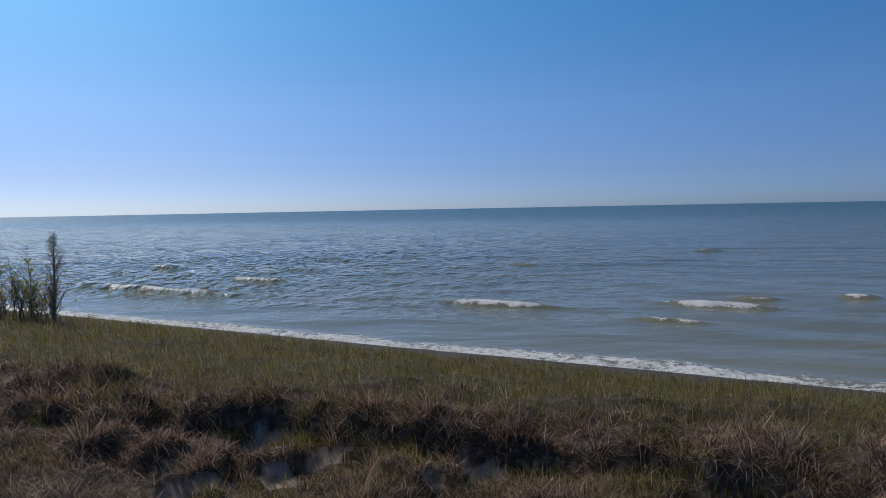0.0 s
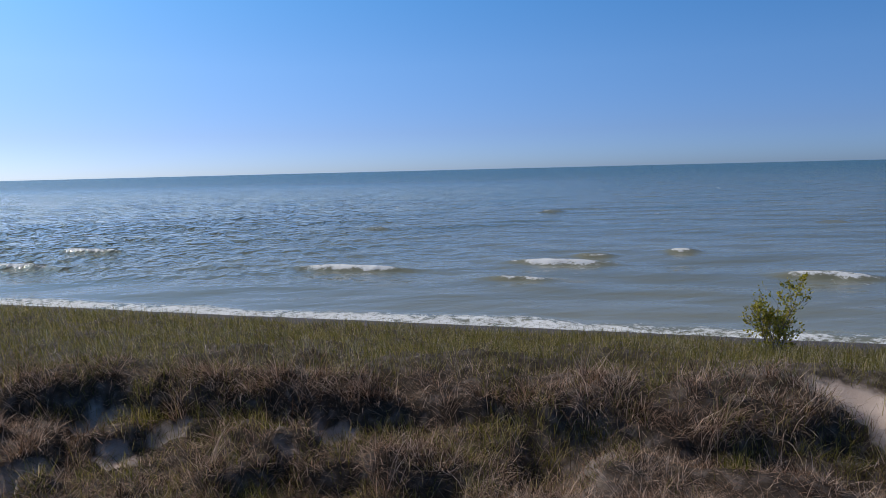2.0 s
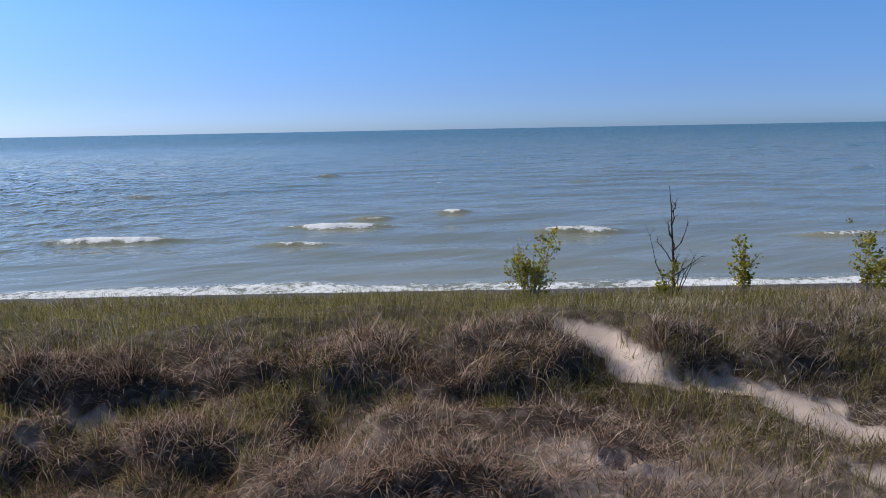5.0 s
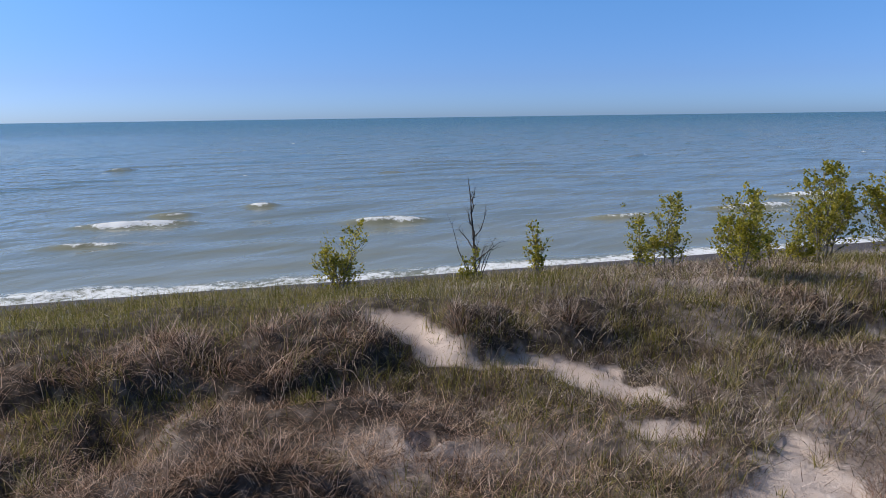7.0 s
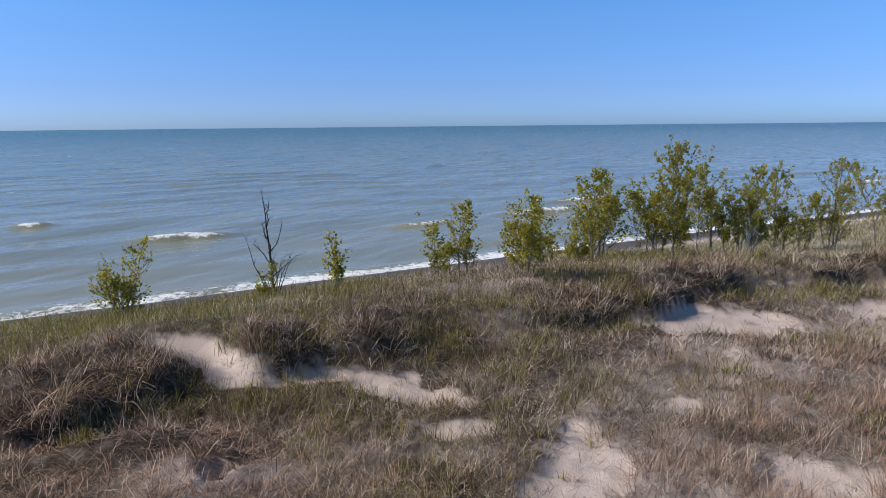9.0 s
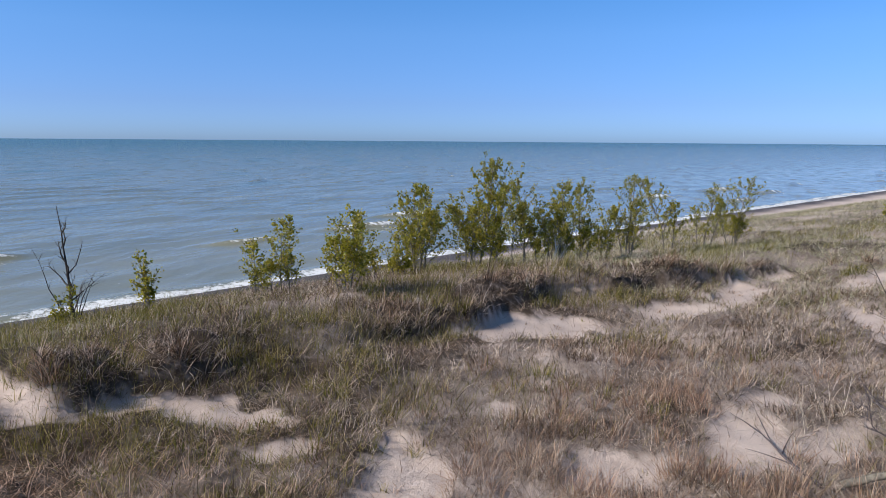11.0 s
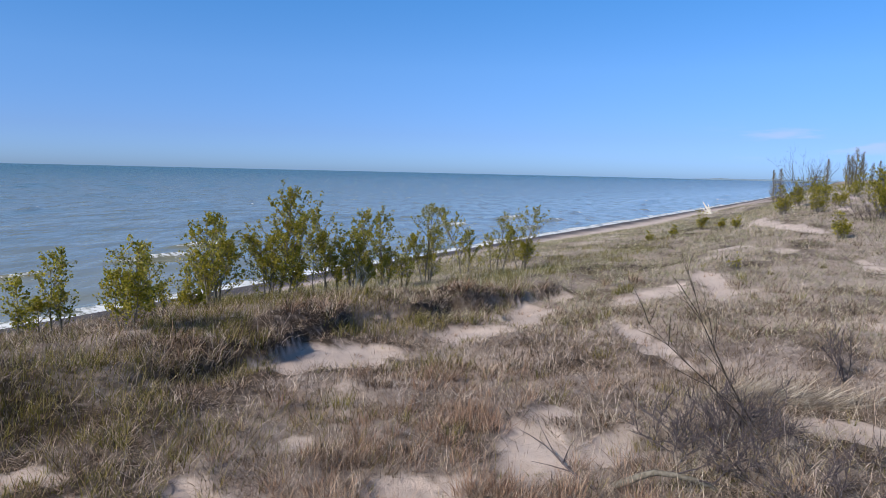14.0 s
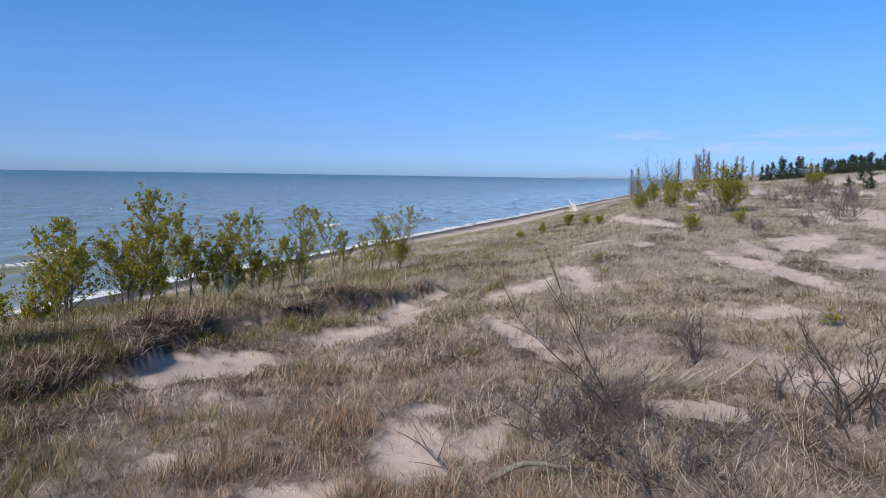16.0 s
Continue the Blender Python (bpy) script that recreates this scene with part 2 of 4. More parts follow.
def noise_node(nodes, links, scale, detail=4, rough_=0.6):
    t = nodes.new("ShaderNodeTexNoise")
    t.inputs["Scale"].default_value, t.inputs["Detail"].default_value, t.inputs["Roughness"].default_value = scale, detail, rough_
    g = nodes.new("ShaderNodeNewGeometry")
    links.new(g.outputs["Position"], t.inputs["Vector"])
    return t


def mixed(nodes, links, factor, a, b, mode="MIX"):
    x = nodes.new("ShaderNodeMix")
    x.data_type, x.blend_type = "RGBA", mode
    for sock, value in ((x.inputs[0], factor), (x.inputs[6], a), (x.inputs[7], b)):
        if hasattr(value, "links"):
            links.new(value, sock)
        else:
            sock.default_value = value if isinstance(value, float) else (*value, 1)
    return x.outputs[2]


def blade_material(name, stops, tint, through=0.12, rough_=0.6, shine=0.12):
    """Grass or leaves: the colour differs from blade to blade and drifts over the dune."""
    m, nodes, links, bsdf = material(name)
    g = nodes.new("ShaderNodeNewGeometry")
    r = ramp(nodes, stops)
    links.new(g.outputs["Random Per Island"], r.inputs["Fac"])
    drift = noise_node(nodes, links, 1.6, 5, 0.65)
    dr = ramp(nodes, [(0.38, (1.12, 1.1, 1.05)), (0.62, tint)])
    links.new(drift.outputs["Fac"], dr.inputs["Fac"])
    fine = noise_node(nodes, links, 9, 2)
    fr = ramp(nodes, [(0.3, (0.78, 0.78, 0.78)), (0.7, (1.1, 1.1, 1.1))])
    links.new(fine.outputs["Fac"], fr.inputs["Fac"])
    c = mixed(nodes, links, 1.0, r.outputs["Color"], dr.outputs["Color"], "MULTIPLY")
    c = mixed(nodes, links, 1.0, c, fr.outputs["Color"], "MULTIPLY")
    links.new(c, bsdf.inputs["Base Color"])
    bsdf.inputs["Roughness"].default_value = rough_
    bsdf.inputs["Specular IOR Level"].default_value = shine
    tr = nodes.new("ShaderNodeBsdfTranslucent")
    links.new(c, tr.inputs["Color"])
    mix = nodes.new("ShaderNodeMixShader")
    mix.inputs["Fac"].default_value = through
    links.new(bsdf.outputs["BSDF"], mix.inputs[1])
    links.new(tr.outputs["BSDF"], mix.inputs[2])
    links.new(mix.outputs["Shader"], nodes["Material Output"].inputs["Surface"])
    return m


def bark_material(name, dark, light, scale=30):
    m, nodes, links, bsdf = material(name)
    t = noise_node(nodes, links, scale, 5)
    r = ramp(nodes, [(0.3, dark), (0.7, light)])
    links.new(t.outputs["Fac"], r.inputs["Fac"])
    links.new(r.outputs["Color"], bsdf.inputs["Base Color"])
    bsdf.inputs["Roughness"].default_value = 0.85
    b = nodes.new("ShaderNodeBump")
    b.inputs["Strength"].default_value, b.inputs["Distance"].default_value = 0.5, 0.01
    links.new(t.outputs["Fac"], b.inputs["Height"])
    links.new(b.outputs["Normal"], bsdf.inputs["Normal"])
    return m


DRY = blade_material("dry_straw", [(0.0, (0.06, 0.044, 0.03)), (0.4, (0.235, 0.176, 0.128)), (0.7, (0.50, 0.405, 0.33)), (1.0, (0.84, 0.735, 0.65))], (0.62, 0.54, 0.48), 0.12, 0.6, 0.06)
# brown grass whose colour also carries the shade of the backlit side
BACKLIT_BROWN = blade_material("backlit_brown_straw", [(0.0, (0.04, 0.027, 0.018)), (0.4, (0.22, 0.142, 0.098)), (0.64, (0.54, 0.39, 0.295)), (1.0, (0.88, 0.71, 0.59))], (0.84, 0.75, 0.68), 0.28, 0.65, 0.04)
PALE = blade_material("pale_straw", [(0.0, (0.16, 0.142, 0.08)), (0.5, (0.39, 0.345, 0.235)), (1.0, (0.74, 0.65, 0.51))], (0.7, 0.8, 0.6))
GREEN = blade_material("green_grass", [(0.0, (0.085, 0.09, 0.018)), (0.5, (0.225, 0.205, 0.048)), (0.8, (0.38, 0.315, 0.11)), (1.0, (0.66, 0.55, 0.32))], (0.8, 0.79, 0.62), 0.42)
RED = blade_material("russet_grass", [(0.0, (0.20, 0.11, 0.08)), (0.6, (0.42, 0.275, 0.20)), (1.0, (0.60, 0.45, 0.35))], (0.85, 0.85, 0.8))
LITTER = blade_material("grey_litter", [(0.0, (0.06, 0.046, 0.04)), (0.45, (0.245, 0.192, 0.172)), (1.0, (0.84, 0.735, 0.685))], (0.72, 0.68, 0.66), 0.08, 0.7, 0.05)
REED = blade_material("pale_reed", [(0.0, (0.30, 0.25, 0.20)), (0.5, (0.50, 0.43, 0.35)), (1.0, (0.78, 0.70, 0.60))], (0.85, 0.82, 0.78), 0.1, 0.6)
LEAF = blade_material("cottonwood_leaf", [(0.0, (0.16, 0.17, 0.02)), (0.5, (0.38, 0.335, 0.045)), (0.85, (0.54, 0.46, 0.08)), (1.0, (0.62, 0.53, 0.15))], (0.88, 0.9, 0.76), 0.6, 0.42, 0.25)
NEEDLE = blade_material("pine_needle", [(0.0, (0.018, 0.032, 0.02)), (0.6, (0.042, 0.062, 0.036)), (1.0, (0.085, 0.11, 0.06))], (0.8, 0.9, 0.8), 0.1, 0.6)
BUD = blade_material("poplar_bud", [(0.0, (0.17, 0.14, 0.10)), (0.6, (0.27, 0.23, 0.16)), (1.0, (0.38, 0.33, 0.22))], (0.85, 0.85, 0.8), 0.25, 0.6)
BARK = bark_material("grey_bark", (0.10, 0.085, 0.065), (0.26, 0.23, 0.18))
DARK_BARK = bark_material("dead_dark_bark", (0.022, 0.017, 0.013), (0.075, 0.058, 0.045))
TWIG = bark_material("bare_twig", (0.042, 0.033, 0.035), (0.15, 0.12, 0.12))
BLEACHED = bark_material("bleached_wood", (0.48, 0.43, 0.36), (0.78, 0.73, 0.65), 12)


def sand_material():
    m, nodes, links, bsdf = material("dune_sand")
    litter, wet = nodes.new("ShaderNodeAttribute"), nodes.new("ShaderNodeAttribute")
    litter.attribute_name, wet.attribute_name = "litter", "wet"
    grain = noise_node(nodes, links, 160, 3)
    drift = noise_node(nodes, links, 1.3, 5)
    r = ramp(nodes, [(0.3, (0.48, 0.388, 0.342)), (0.7, (0.66, 0.55, 0.487))])
    links.new(drift.outputs["Fac"], r.inputs["Fac"])
    gr = ramp(nodes, [(0.3, (0.86, 0.86, 0.86)), (0.7, (1.1, 1.1, 1.1))])
    links.new(grain.outputs["Fac"], gr.inputs["Fac"])
    c = mixed(nodes, links, 1.0, r.outputs["Color"], gr.outputs["Color"], "MULTIPLY")
    # rotted stalks and roots mixed into the sand under the grass
    duff = noise_node(nodes, links, 24, 6, 0.7)
    # its darkest tones also carry the shade between the blades
    dr = ramp(nodes, [(0.3, (0.03, 0.021, 0.015)), (0.55, (0.075, 0.054, 0.038)), (0.8, (0.23, 0.175, 0.13))])
    links.new(duff.outputs["Fac"], dr.inputs["Fac"])
    patch = noise_node(nodes, links, 6, 5, 0.65)
    add = nodes.new("ShaderNodeMath")
    add.operation = "MULTIPLY_ADD"
    add.inputs[1].default_value, add.inputs[2].default_value = 1.6, -0.8
    links.new(patch.outputs["Fac"], add.inputs[0])
    tot = nodes.new("ShaderNodeMath")
    tot.operation, tot.use_clamp = "ADD", True
    links.new(litter.outputs["Fac"], tot.inputs[0])
    links.new(add.outputs[0], tot.inputs[1])
    amount = nodes.new("ShaderNodeMath")
    amount.operation = "MULTIPLY"
    links.new(tot.outputs[0], amount.inputs[0])
    links.new(litter.outputs["Fac"], amount.inputs[1])
    c = mixed(nodes, links, amount.outputs[0], c, dr.outputs["Color"])
    shingle = noise_node(nodes, links, 5, 6, 0.7)
    sr = ramp(nodes, [(0.3, (0.055, 0.05, 0.055)), (0.7, (0.13, 0.115, 0.115))])
    links.new(shingle.outputs["Fac"], sr.inputs["Fac"])
    c = mixed(nodes, links, wet.outputs["Fac"], c, sr.outputs["Color"])
    links.new(c, bsdf.inputs["Base Color"])
    bsdf.inputs["Roughness"].default_value = 0.9
    bsdf.inputs["Specular IOR Level"].default_value = 0.2
    b = nodes.new("ShaderNodeBump")
    b.inputs["Strength"].default_value, b.inputs["Distance"].default_value = 0.8, 0.03
    links.new(duff.outputs["Fac"], b.inputs["Height"])
    links.new(b.outputs["Normal"], bsdf.inputs["Normal"])
    return m


def lake_material():
    m, nodes, links, bsdf = material("lake_water")
    foam, shoal = nodes.new("ShaderNodeAttribute"), nodes.new("ShaderNodeAttribute")
    foam.attribute_name, shoal.attribute_name = "foam", "shoal"
    # silty tones drawn out along the shore, banded to carry the swell's shading
    silt_swell, silt_map, silt_geo = nodes.new("ShaderNodeTexNoise"), nodes.new("ShaderNodeMapping"), nodes.new("ShaderNodeNewGeometry")
    silt_map.inputs["Rotation"].default_value, silt_map.inputs["Scale"].default_value = (0, 0, SHORE - math.pi / 2), (0.3, 1.0, 1.0)
    silt_swell.inputs["Scale"].default_value, silt_swell.inputs["Detail"].default_value = 0.13, 4
    links.new(silt_geo.outputs["Position"], silt_map.inputs["Vector"])
    links.new(silt_map.outputs["Vector"], silt_swell.inputs["Vector"])
    depth = ramp(nodes, [(0.0, (0.040, 0.104, 0.094)), (0.3, (0.160, 0.172, 0.124)), (1.0, (0.255, 0.250, 0.176))])
    add = nodes.new("ShaderNodeMath")
    add.operation = "MULTIPLY_ADD"
    add.inputs[1].default_value = 0.95
    links.new(silt_swell.outputs["Fac"], add.inputs[0])
    links.new(shoal.outputs["Fac"], add.inputs[2])
    sub = nodes.new("ShaderNodeMath")
    sub.operation, sub.use_clamp = "SUBTRACT", True
    sub.inputs[1].default_value = 0.475
    links.new(add.outputs[0], sub.inputs[0])
    links.new(sub.outputs[0], depth.inputs["Fac"])
    lace = noise_node(nodes, links, 2.6, 6, 0.8)
    thick = nodes.new("ShaderNodeMath")
    thick.operation = "ADD"
    links.new(foam.outputs["Fac"], thick.inputs[0])
    thick.operation = "MULTIPLY_ADD"
    thick.inputs[1].default_value = 0.62
    links.new(lace.outputs["Fac"], thick.inputs[2])
    fr = ramp(nodes, [(0.0, (0, 0, 0)), (0.80, (0, 0, 0)), (0.93, (1, 1, 1))])
    links.new(thick.outputs[0], fr.inputs["Fac"])
    c = mixed(nodes, links, fr.outputs["Color"], depth.outputs["Color"], (0.82, 0.83, 0.82))
    links.new(c, bsdf.inputs["Base Color"])
    # the open lake is choppier than the shallows
    chop = ramp(nodes, [(0.05, (0.24, 0.24, 0.24)), (0.6, (0.10, 0.10, 0.10))])
    links.new(shoal.outputs["Fac"], chop.inputs["Fac"])
    # gusts roughen it in streaks
    gust_map, gust_geo, gust = nodes.new("ShaderNodeMapping"), nodes.new("ShaderNodeNewGeometry"), nodes.new("ShaderNodeTexNoise")
    gust_map.inputs["Rotation"].default_value, gust_map.inputs["Scale"].default_value = (0, 0, SHORE - math.pi / 2), (0.35, 1.0, 1.0)
    gust.inputs["Scale"].default_value, gust.inputs["Detail"].default_value, gust.inputs["Roughness"].default_value = 0.45, 5, 0.7
    links.new(gust_geo.outputs["Position"], gust_map.inputs["Vector"])
    links.new(gust_map.outputs["Vector"], gust.inputs["Vector"])
    streak = ramp(nodes, [(0.48, (0, 0, 0)), (0.66, (0.13, 0.13, 0.13))])
    links.new(gust.outputs["Fac"], streak.inputs["Fac"])
    ruffled = mixed(nodes, links, 1.0, chop.outputs["Color"], streak.outputs["Color"], "ADD")
    # smoother water on the sunward side, set to give sharp sun glints
    glint_chop = nodes.new("ShaderNodeAttribute")
    glint_chop.attribute_name = "glint_chop"
    ruffled = mixed(nodes, links, glint_chop.outputs["Fac"], ruffled, (0.045, 0.045, 0.045))
    links.new(mixed(nodes, links, fr.outputs["Color"], ruffled, (0.7, 0.7, 0.7)), bsdf.inputs["Roughness"])
    bsdf.inputs["IOR"].default_value = 1.33
    bsdf.inputs["Specular IOR Level"].default_value = 0.125
    # wind ripples of three sizes, drawn out along the crests
    geo, turn = nodes.new("ShaderNodeNewGeometry"), nodes.new("ShaderNodeMapping")
    turn.inputs["Rotation"].default_value = (0, 0, SHORE - math.pi / 2)
    turn.inputs["Scale"].default_value = (0.45, 1.0, 1.0)
    links.new(geo.outputs["Position"], turn.inputs["Vector"])
    last = None
    for scale, strength, dist in ((0.16, 0.4, 1.1), (1.0, 0.4, 0.07), (4.0, 0.25, 0.06)):
        t = nodes.new("ShaderNodeTexNoise")
        t.inputs["Scale"].default_value, t.inputs["Detail"].default_value = scale, 3
        links.new(turn.outputs["Vector"], t.inputs["Vector"])
        b = nodes.new("ShaderNodeBump")
        b.inputs["Strength"].default_value, b.inputs["Distance"].default_value = strength, dist
        links.new(t.outputs["Fac"], b.inputs["Height"])
        if last:
            links.new(last.outputs["Normal"], b.inputs["Normal"])
        last = b
    # short steep chop on the sunward water, added to bring out sun glitter
    peaks, peak_map, chop_bump, reach = nodes.new("ShaderNodeTexNoise"), nodes.new("ShaderNodeMapping"), nodes.new("ShaderNodeBump"), nodes.new("ShaderNodeMath")
    peak_map.inputs["Rotation"].default_value, peak_map.inputs["Scale"].default_value = (0, 0, SHORE - math.pi / 2), (1.0, 0.6, 1.0)
    peaks.inputs["Scale"].default_value, peaks.inputs["Detail"].default_value = 0.8, 2
    links.new(geo.outputs["Position"], peak_map.inputs["Vector"])
    links.new(peak_map.outputs["Vector"], peaks.inputs["Vector"])
    reach.operation = "MULTIPLY"
    reach.inputs[1].default_value = 1.6
    links.new(glint_chop.outputs["Fac"], reach.inputs[0])
    links.new(reach.outputs[0], chop_bump.inputs["Distance"])
    chop_bump.inputs["Strength"].default_value = 0.8
    links.new(peaks.outputs["Fac"], chop_bump.inputs["Height"])
    links.new(last.outputs["Normal"], chop_bump.inputs["Normal"])
    last = chop_bump
    links.new(last.outputs["Normal"], bsdf.inputs["Normal"])
    return m


SAND = sand_material()
LAKE = lake_material()


# ---- mesh helpers ----
def mesh_from(name, verts, faces, mat, smooth=False, attributes=()):
    """One mesh from arrays of places and of three- or four-cornered faces."""
    me = bpy.data.meshes.new(name)
    verts, faces = np.asarray(verts, np.float32), np.asarray(faces, np.int32)
    count, corners = faces.shape
    me.vertices.add(len(verts))
    me.vertices.foreach_set("co", verts.ravel())
    me.loops.add(count * corners)
    me.loops.foreach_set("vertex_index", faces.ravel())
    me.polygons.add(count)
    me.polygons.foreach_set("loop_start", np.arange(0, count * corners, corners, dtype=np.int32))
    me.polygons.foreach_set("use_smooth", np.full(count, smooth))
    for label, values in attributes:
        me.attributes.new(label, "FLOAT", "POINT").data.foreach_set("value", np.asarray(values, np.float32))
    me.materials.append(mat)
    me.update(calc_edges=True)
    return me


def part(name, me, parent, label=""):
    ob = new(name, me)
    ob.parent = parent
    return tagged(ob, label)


def tubes(lines, sides=5):
    """Tapered round limbs: each line is a list of (place, radius)."""
    verts, faces = [], []
    for line in lines:
        first = len(verts)
        for i, (p, r) in enumerate(line):
            a, b = line[max(i - 1, 0)][0], line[min(i + 1, len(line) - 1)][0]
            way = (b - a).normalized()
            side = way.orthogonal().normalized()
            other = way.cross(side)
            for k in range(sides):
                w = 2 * math.pi * k / sides
                verts.append(p + r * (math.cos(w) * side + math.sin(w) * other))
        for i in range(len(line) - 1):
            for k in range(sides):
                a, b = first + i * sides + k, first + i * sides + (k + 1) % sides
                faces.append((a, b, b + sides, a + sides))
        tip = first + (len(line) - 1) * sides
        for base in (first, tip):
            faces.append((base, base + 1, base + 2, base + 3))
    return np.array([tuple(v) for v in verts]), np.array(faces)


def polar(fine, coarse, radii):
    """Bearings and radii of a sheet that is fine where the walk looks."""
    bear = np.radians(np.unique(np.concatenate([np.arange(-46, 142.01, fine), np.arange(142, 314.01, coarse)])))
    bear = bear[:-1] if abs(bear[-1] - bear[0] - 2 * math.pi) < 1e-6 else bear
    b, r = np.meshgrid(bear, radii)
    rows, cols = b.shape
    idx = np.arange(rows * cols).reshape(rows, cols)
    nxt = np.roll(idx, -1, axis=1)
    quads = np.stack([idx[:-1], nxt[:-1], nxt[1:], idx[1:]], -1).reshape(-1, 4)
    return (np.sin(b) * r).ravel(), (np.cos(b) * r).ravel(), quads[:, ::-1]


# ---- the ground, one sheet from the dune to the lake bed ----
def build_ground():
    radii = np.concatenate([[0.02, 0.6, 1.2], np.geomspace(2.5, 60, 280), np.geomspace(62, 4950, 60)])
    x, y, quads = polar(0.42, 4.0, radii)
    s, n = to_sn(x, y)
    z = ground_z(s, n)
    near = 1 - step(25, 60, np.hypot(x, y))
    land = 1 - step(27, 31, n)
    z = z + near * land * 0.022 * rough(s * 5, n * 5, 51)
    open_sand, _ = bare(s, n)
    z = z + near * land * open_sand * 0.022 * rough(s * 6.0, n * 6.0, 53, 4)
    beach = step(17.5, 21, n + 1.5 * step(38, 95, s) - 3 * step(10, 30, s) + 0.8 * rough(s * 0.5, n * 0.5, 71))
    beach = np.maximum(beach, step(23, 25, n + bay(s)))
    litter = (1 - open_sand) * (1 - beach) * np.clip(1.0 - 0.30 * step(1, 7, s + 0.6 * (7 - n)) * (1 - np.exp(-((n - 8.8) / 1.6) ** 2)) + 0.6 * rough(s * 0.8, n * 0.8, 61), 0.2, 1)
    # filled up at low s to darken the backlit ground by colour
    litter = np.maximum(litter, (1 - open_sand) * (1 - beach) * np.maximum(1 - step(-2, 3, s), 0.62 * step(12, 20, s) * (1 - step(10, 14, n))))
    wet = step(25.5, 28.2, n + bay(s) + 0.7 * rough(s * 0.3, n * 0.3, 81))
    me = mesh_from("ground", np.stack([x, y, z], 1), quads, SAND, True, (("litter", litter), ("wet", wet)))
    tagged(new("ground", me), "pale dune sand with rotted grass litter and dark wet beach", "dune", kind="structure")


build_ground()

# ---- the lake ----
# breakers: s, n of the middle of the crest, length, height, amount of foam
NEAR_BREAKERS = [
    (-21.4, 46.4, 7.5, 0.42, 0.95), (-51.8, 53.4, 6.5, 0.4, 0.9), (-76.0, 62.0, 5.0, 0.4, 0.8), (-54.0, 43.3, 17.0, 0.4, 0.85),
    (-8.8, 43.2, 4.0, 0.25, 0.7), (-7.2, 51.1, 6.4, 0.42, 0.95), (9.2, 47.1, 4.8, 0.38, 0.9), (1.1, 58.7, 2.2, 0.3, 0.7),
    (36.6, 45.0, 6.5, 0.38, 0.9), (45.4, 49.5, 6.5, 0.4, 0.9), (24.8, 43.8, 4.6, 0.25, 0.7), (63.6, 108.0, 4.0, 0.4, 0.8),
    (56.0, 45.4, 3.0, 0.3, 0.8), (84.2, 46.2, 6.0, 0.4, 0.9), (103.5, 47.1, 8.0, 0.4, 0.95),
]
FAR_BREAKERS = [
    (103.6, 39.9, 7.0, 0.35, 0.9), (87.0, 36.5, 6.0, 0.3, 0.8), (127.0, 45.1, 6.0, 0.4, 0.9), (149.0, 38.0, 9.0, 0.4, 0.9),
    (176.0, 46.0, 8.0, 0.4, 0.9), (210.0, 52.0, 16.0, 0.45, 0.95), (295.0, 45.0, 22.0, 0.5, 1.0), (250.0, 40.0, 14.0, 0.45, 0.95),
    (98.0, 112.0, 8.0, 0.3, 0.6), (-5.4, 55.7, 2.6, 0.3, 0.7), (-16.9, 109.0, 3.2, 0.35, 0.75), (-110.0, 56.0, 14.0, 0.4, 0.9),
    (-150.0, 44.0, 20.0, 0.4, 0.9), (-34.0, 80.0, 3.0, 0.3, 0.7), (18.0, 90.0, 3.0, 0.3, 0.6),
]
BREAKERS = NEAR_BREAKERS + FAR_BREAKERS


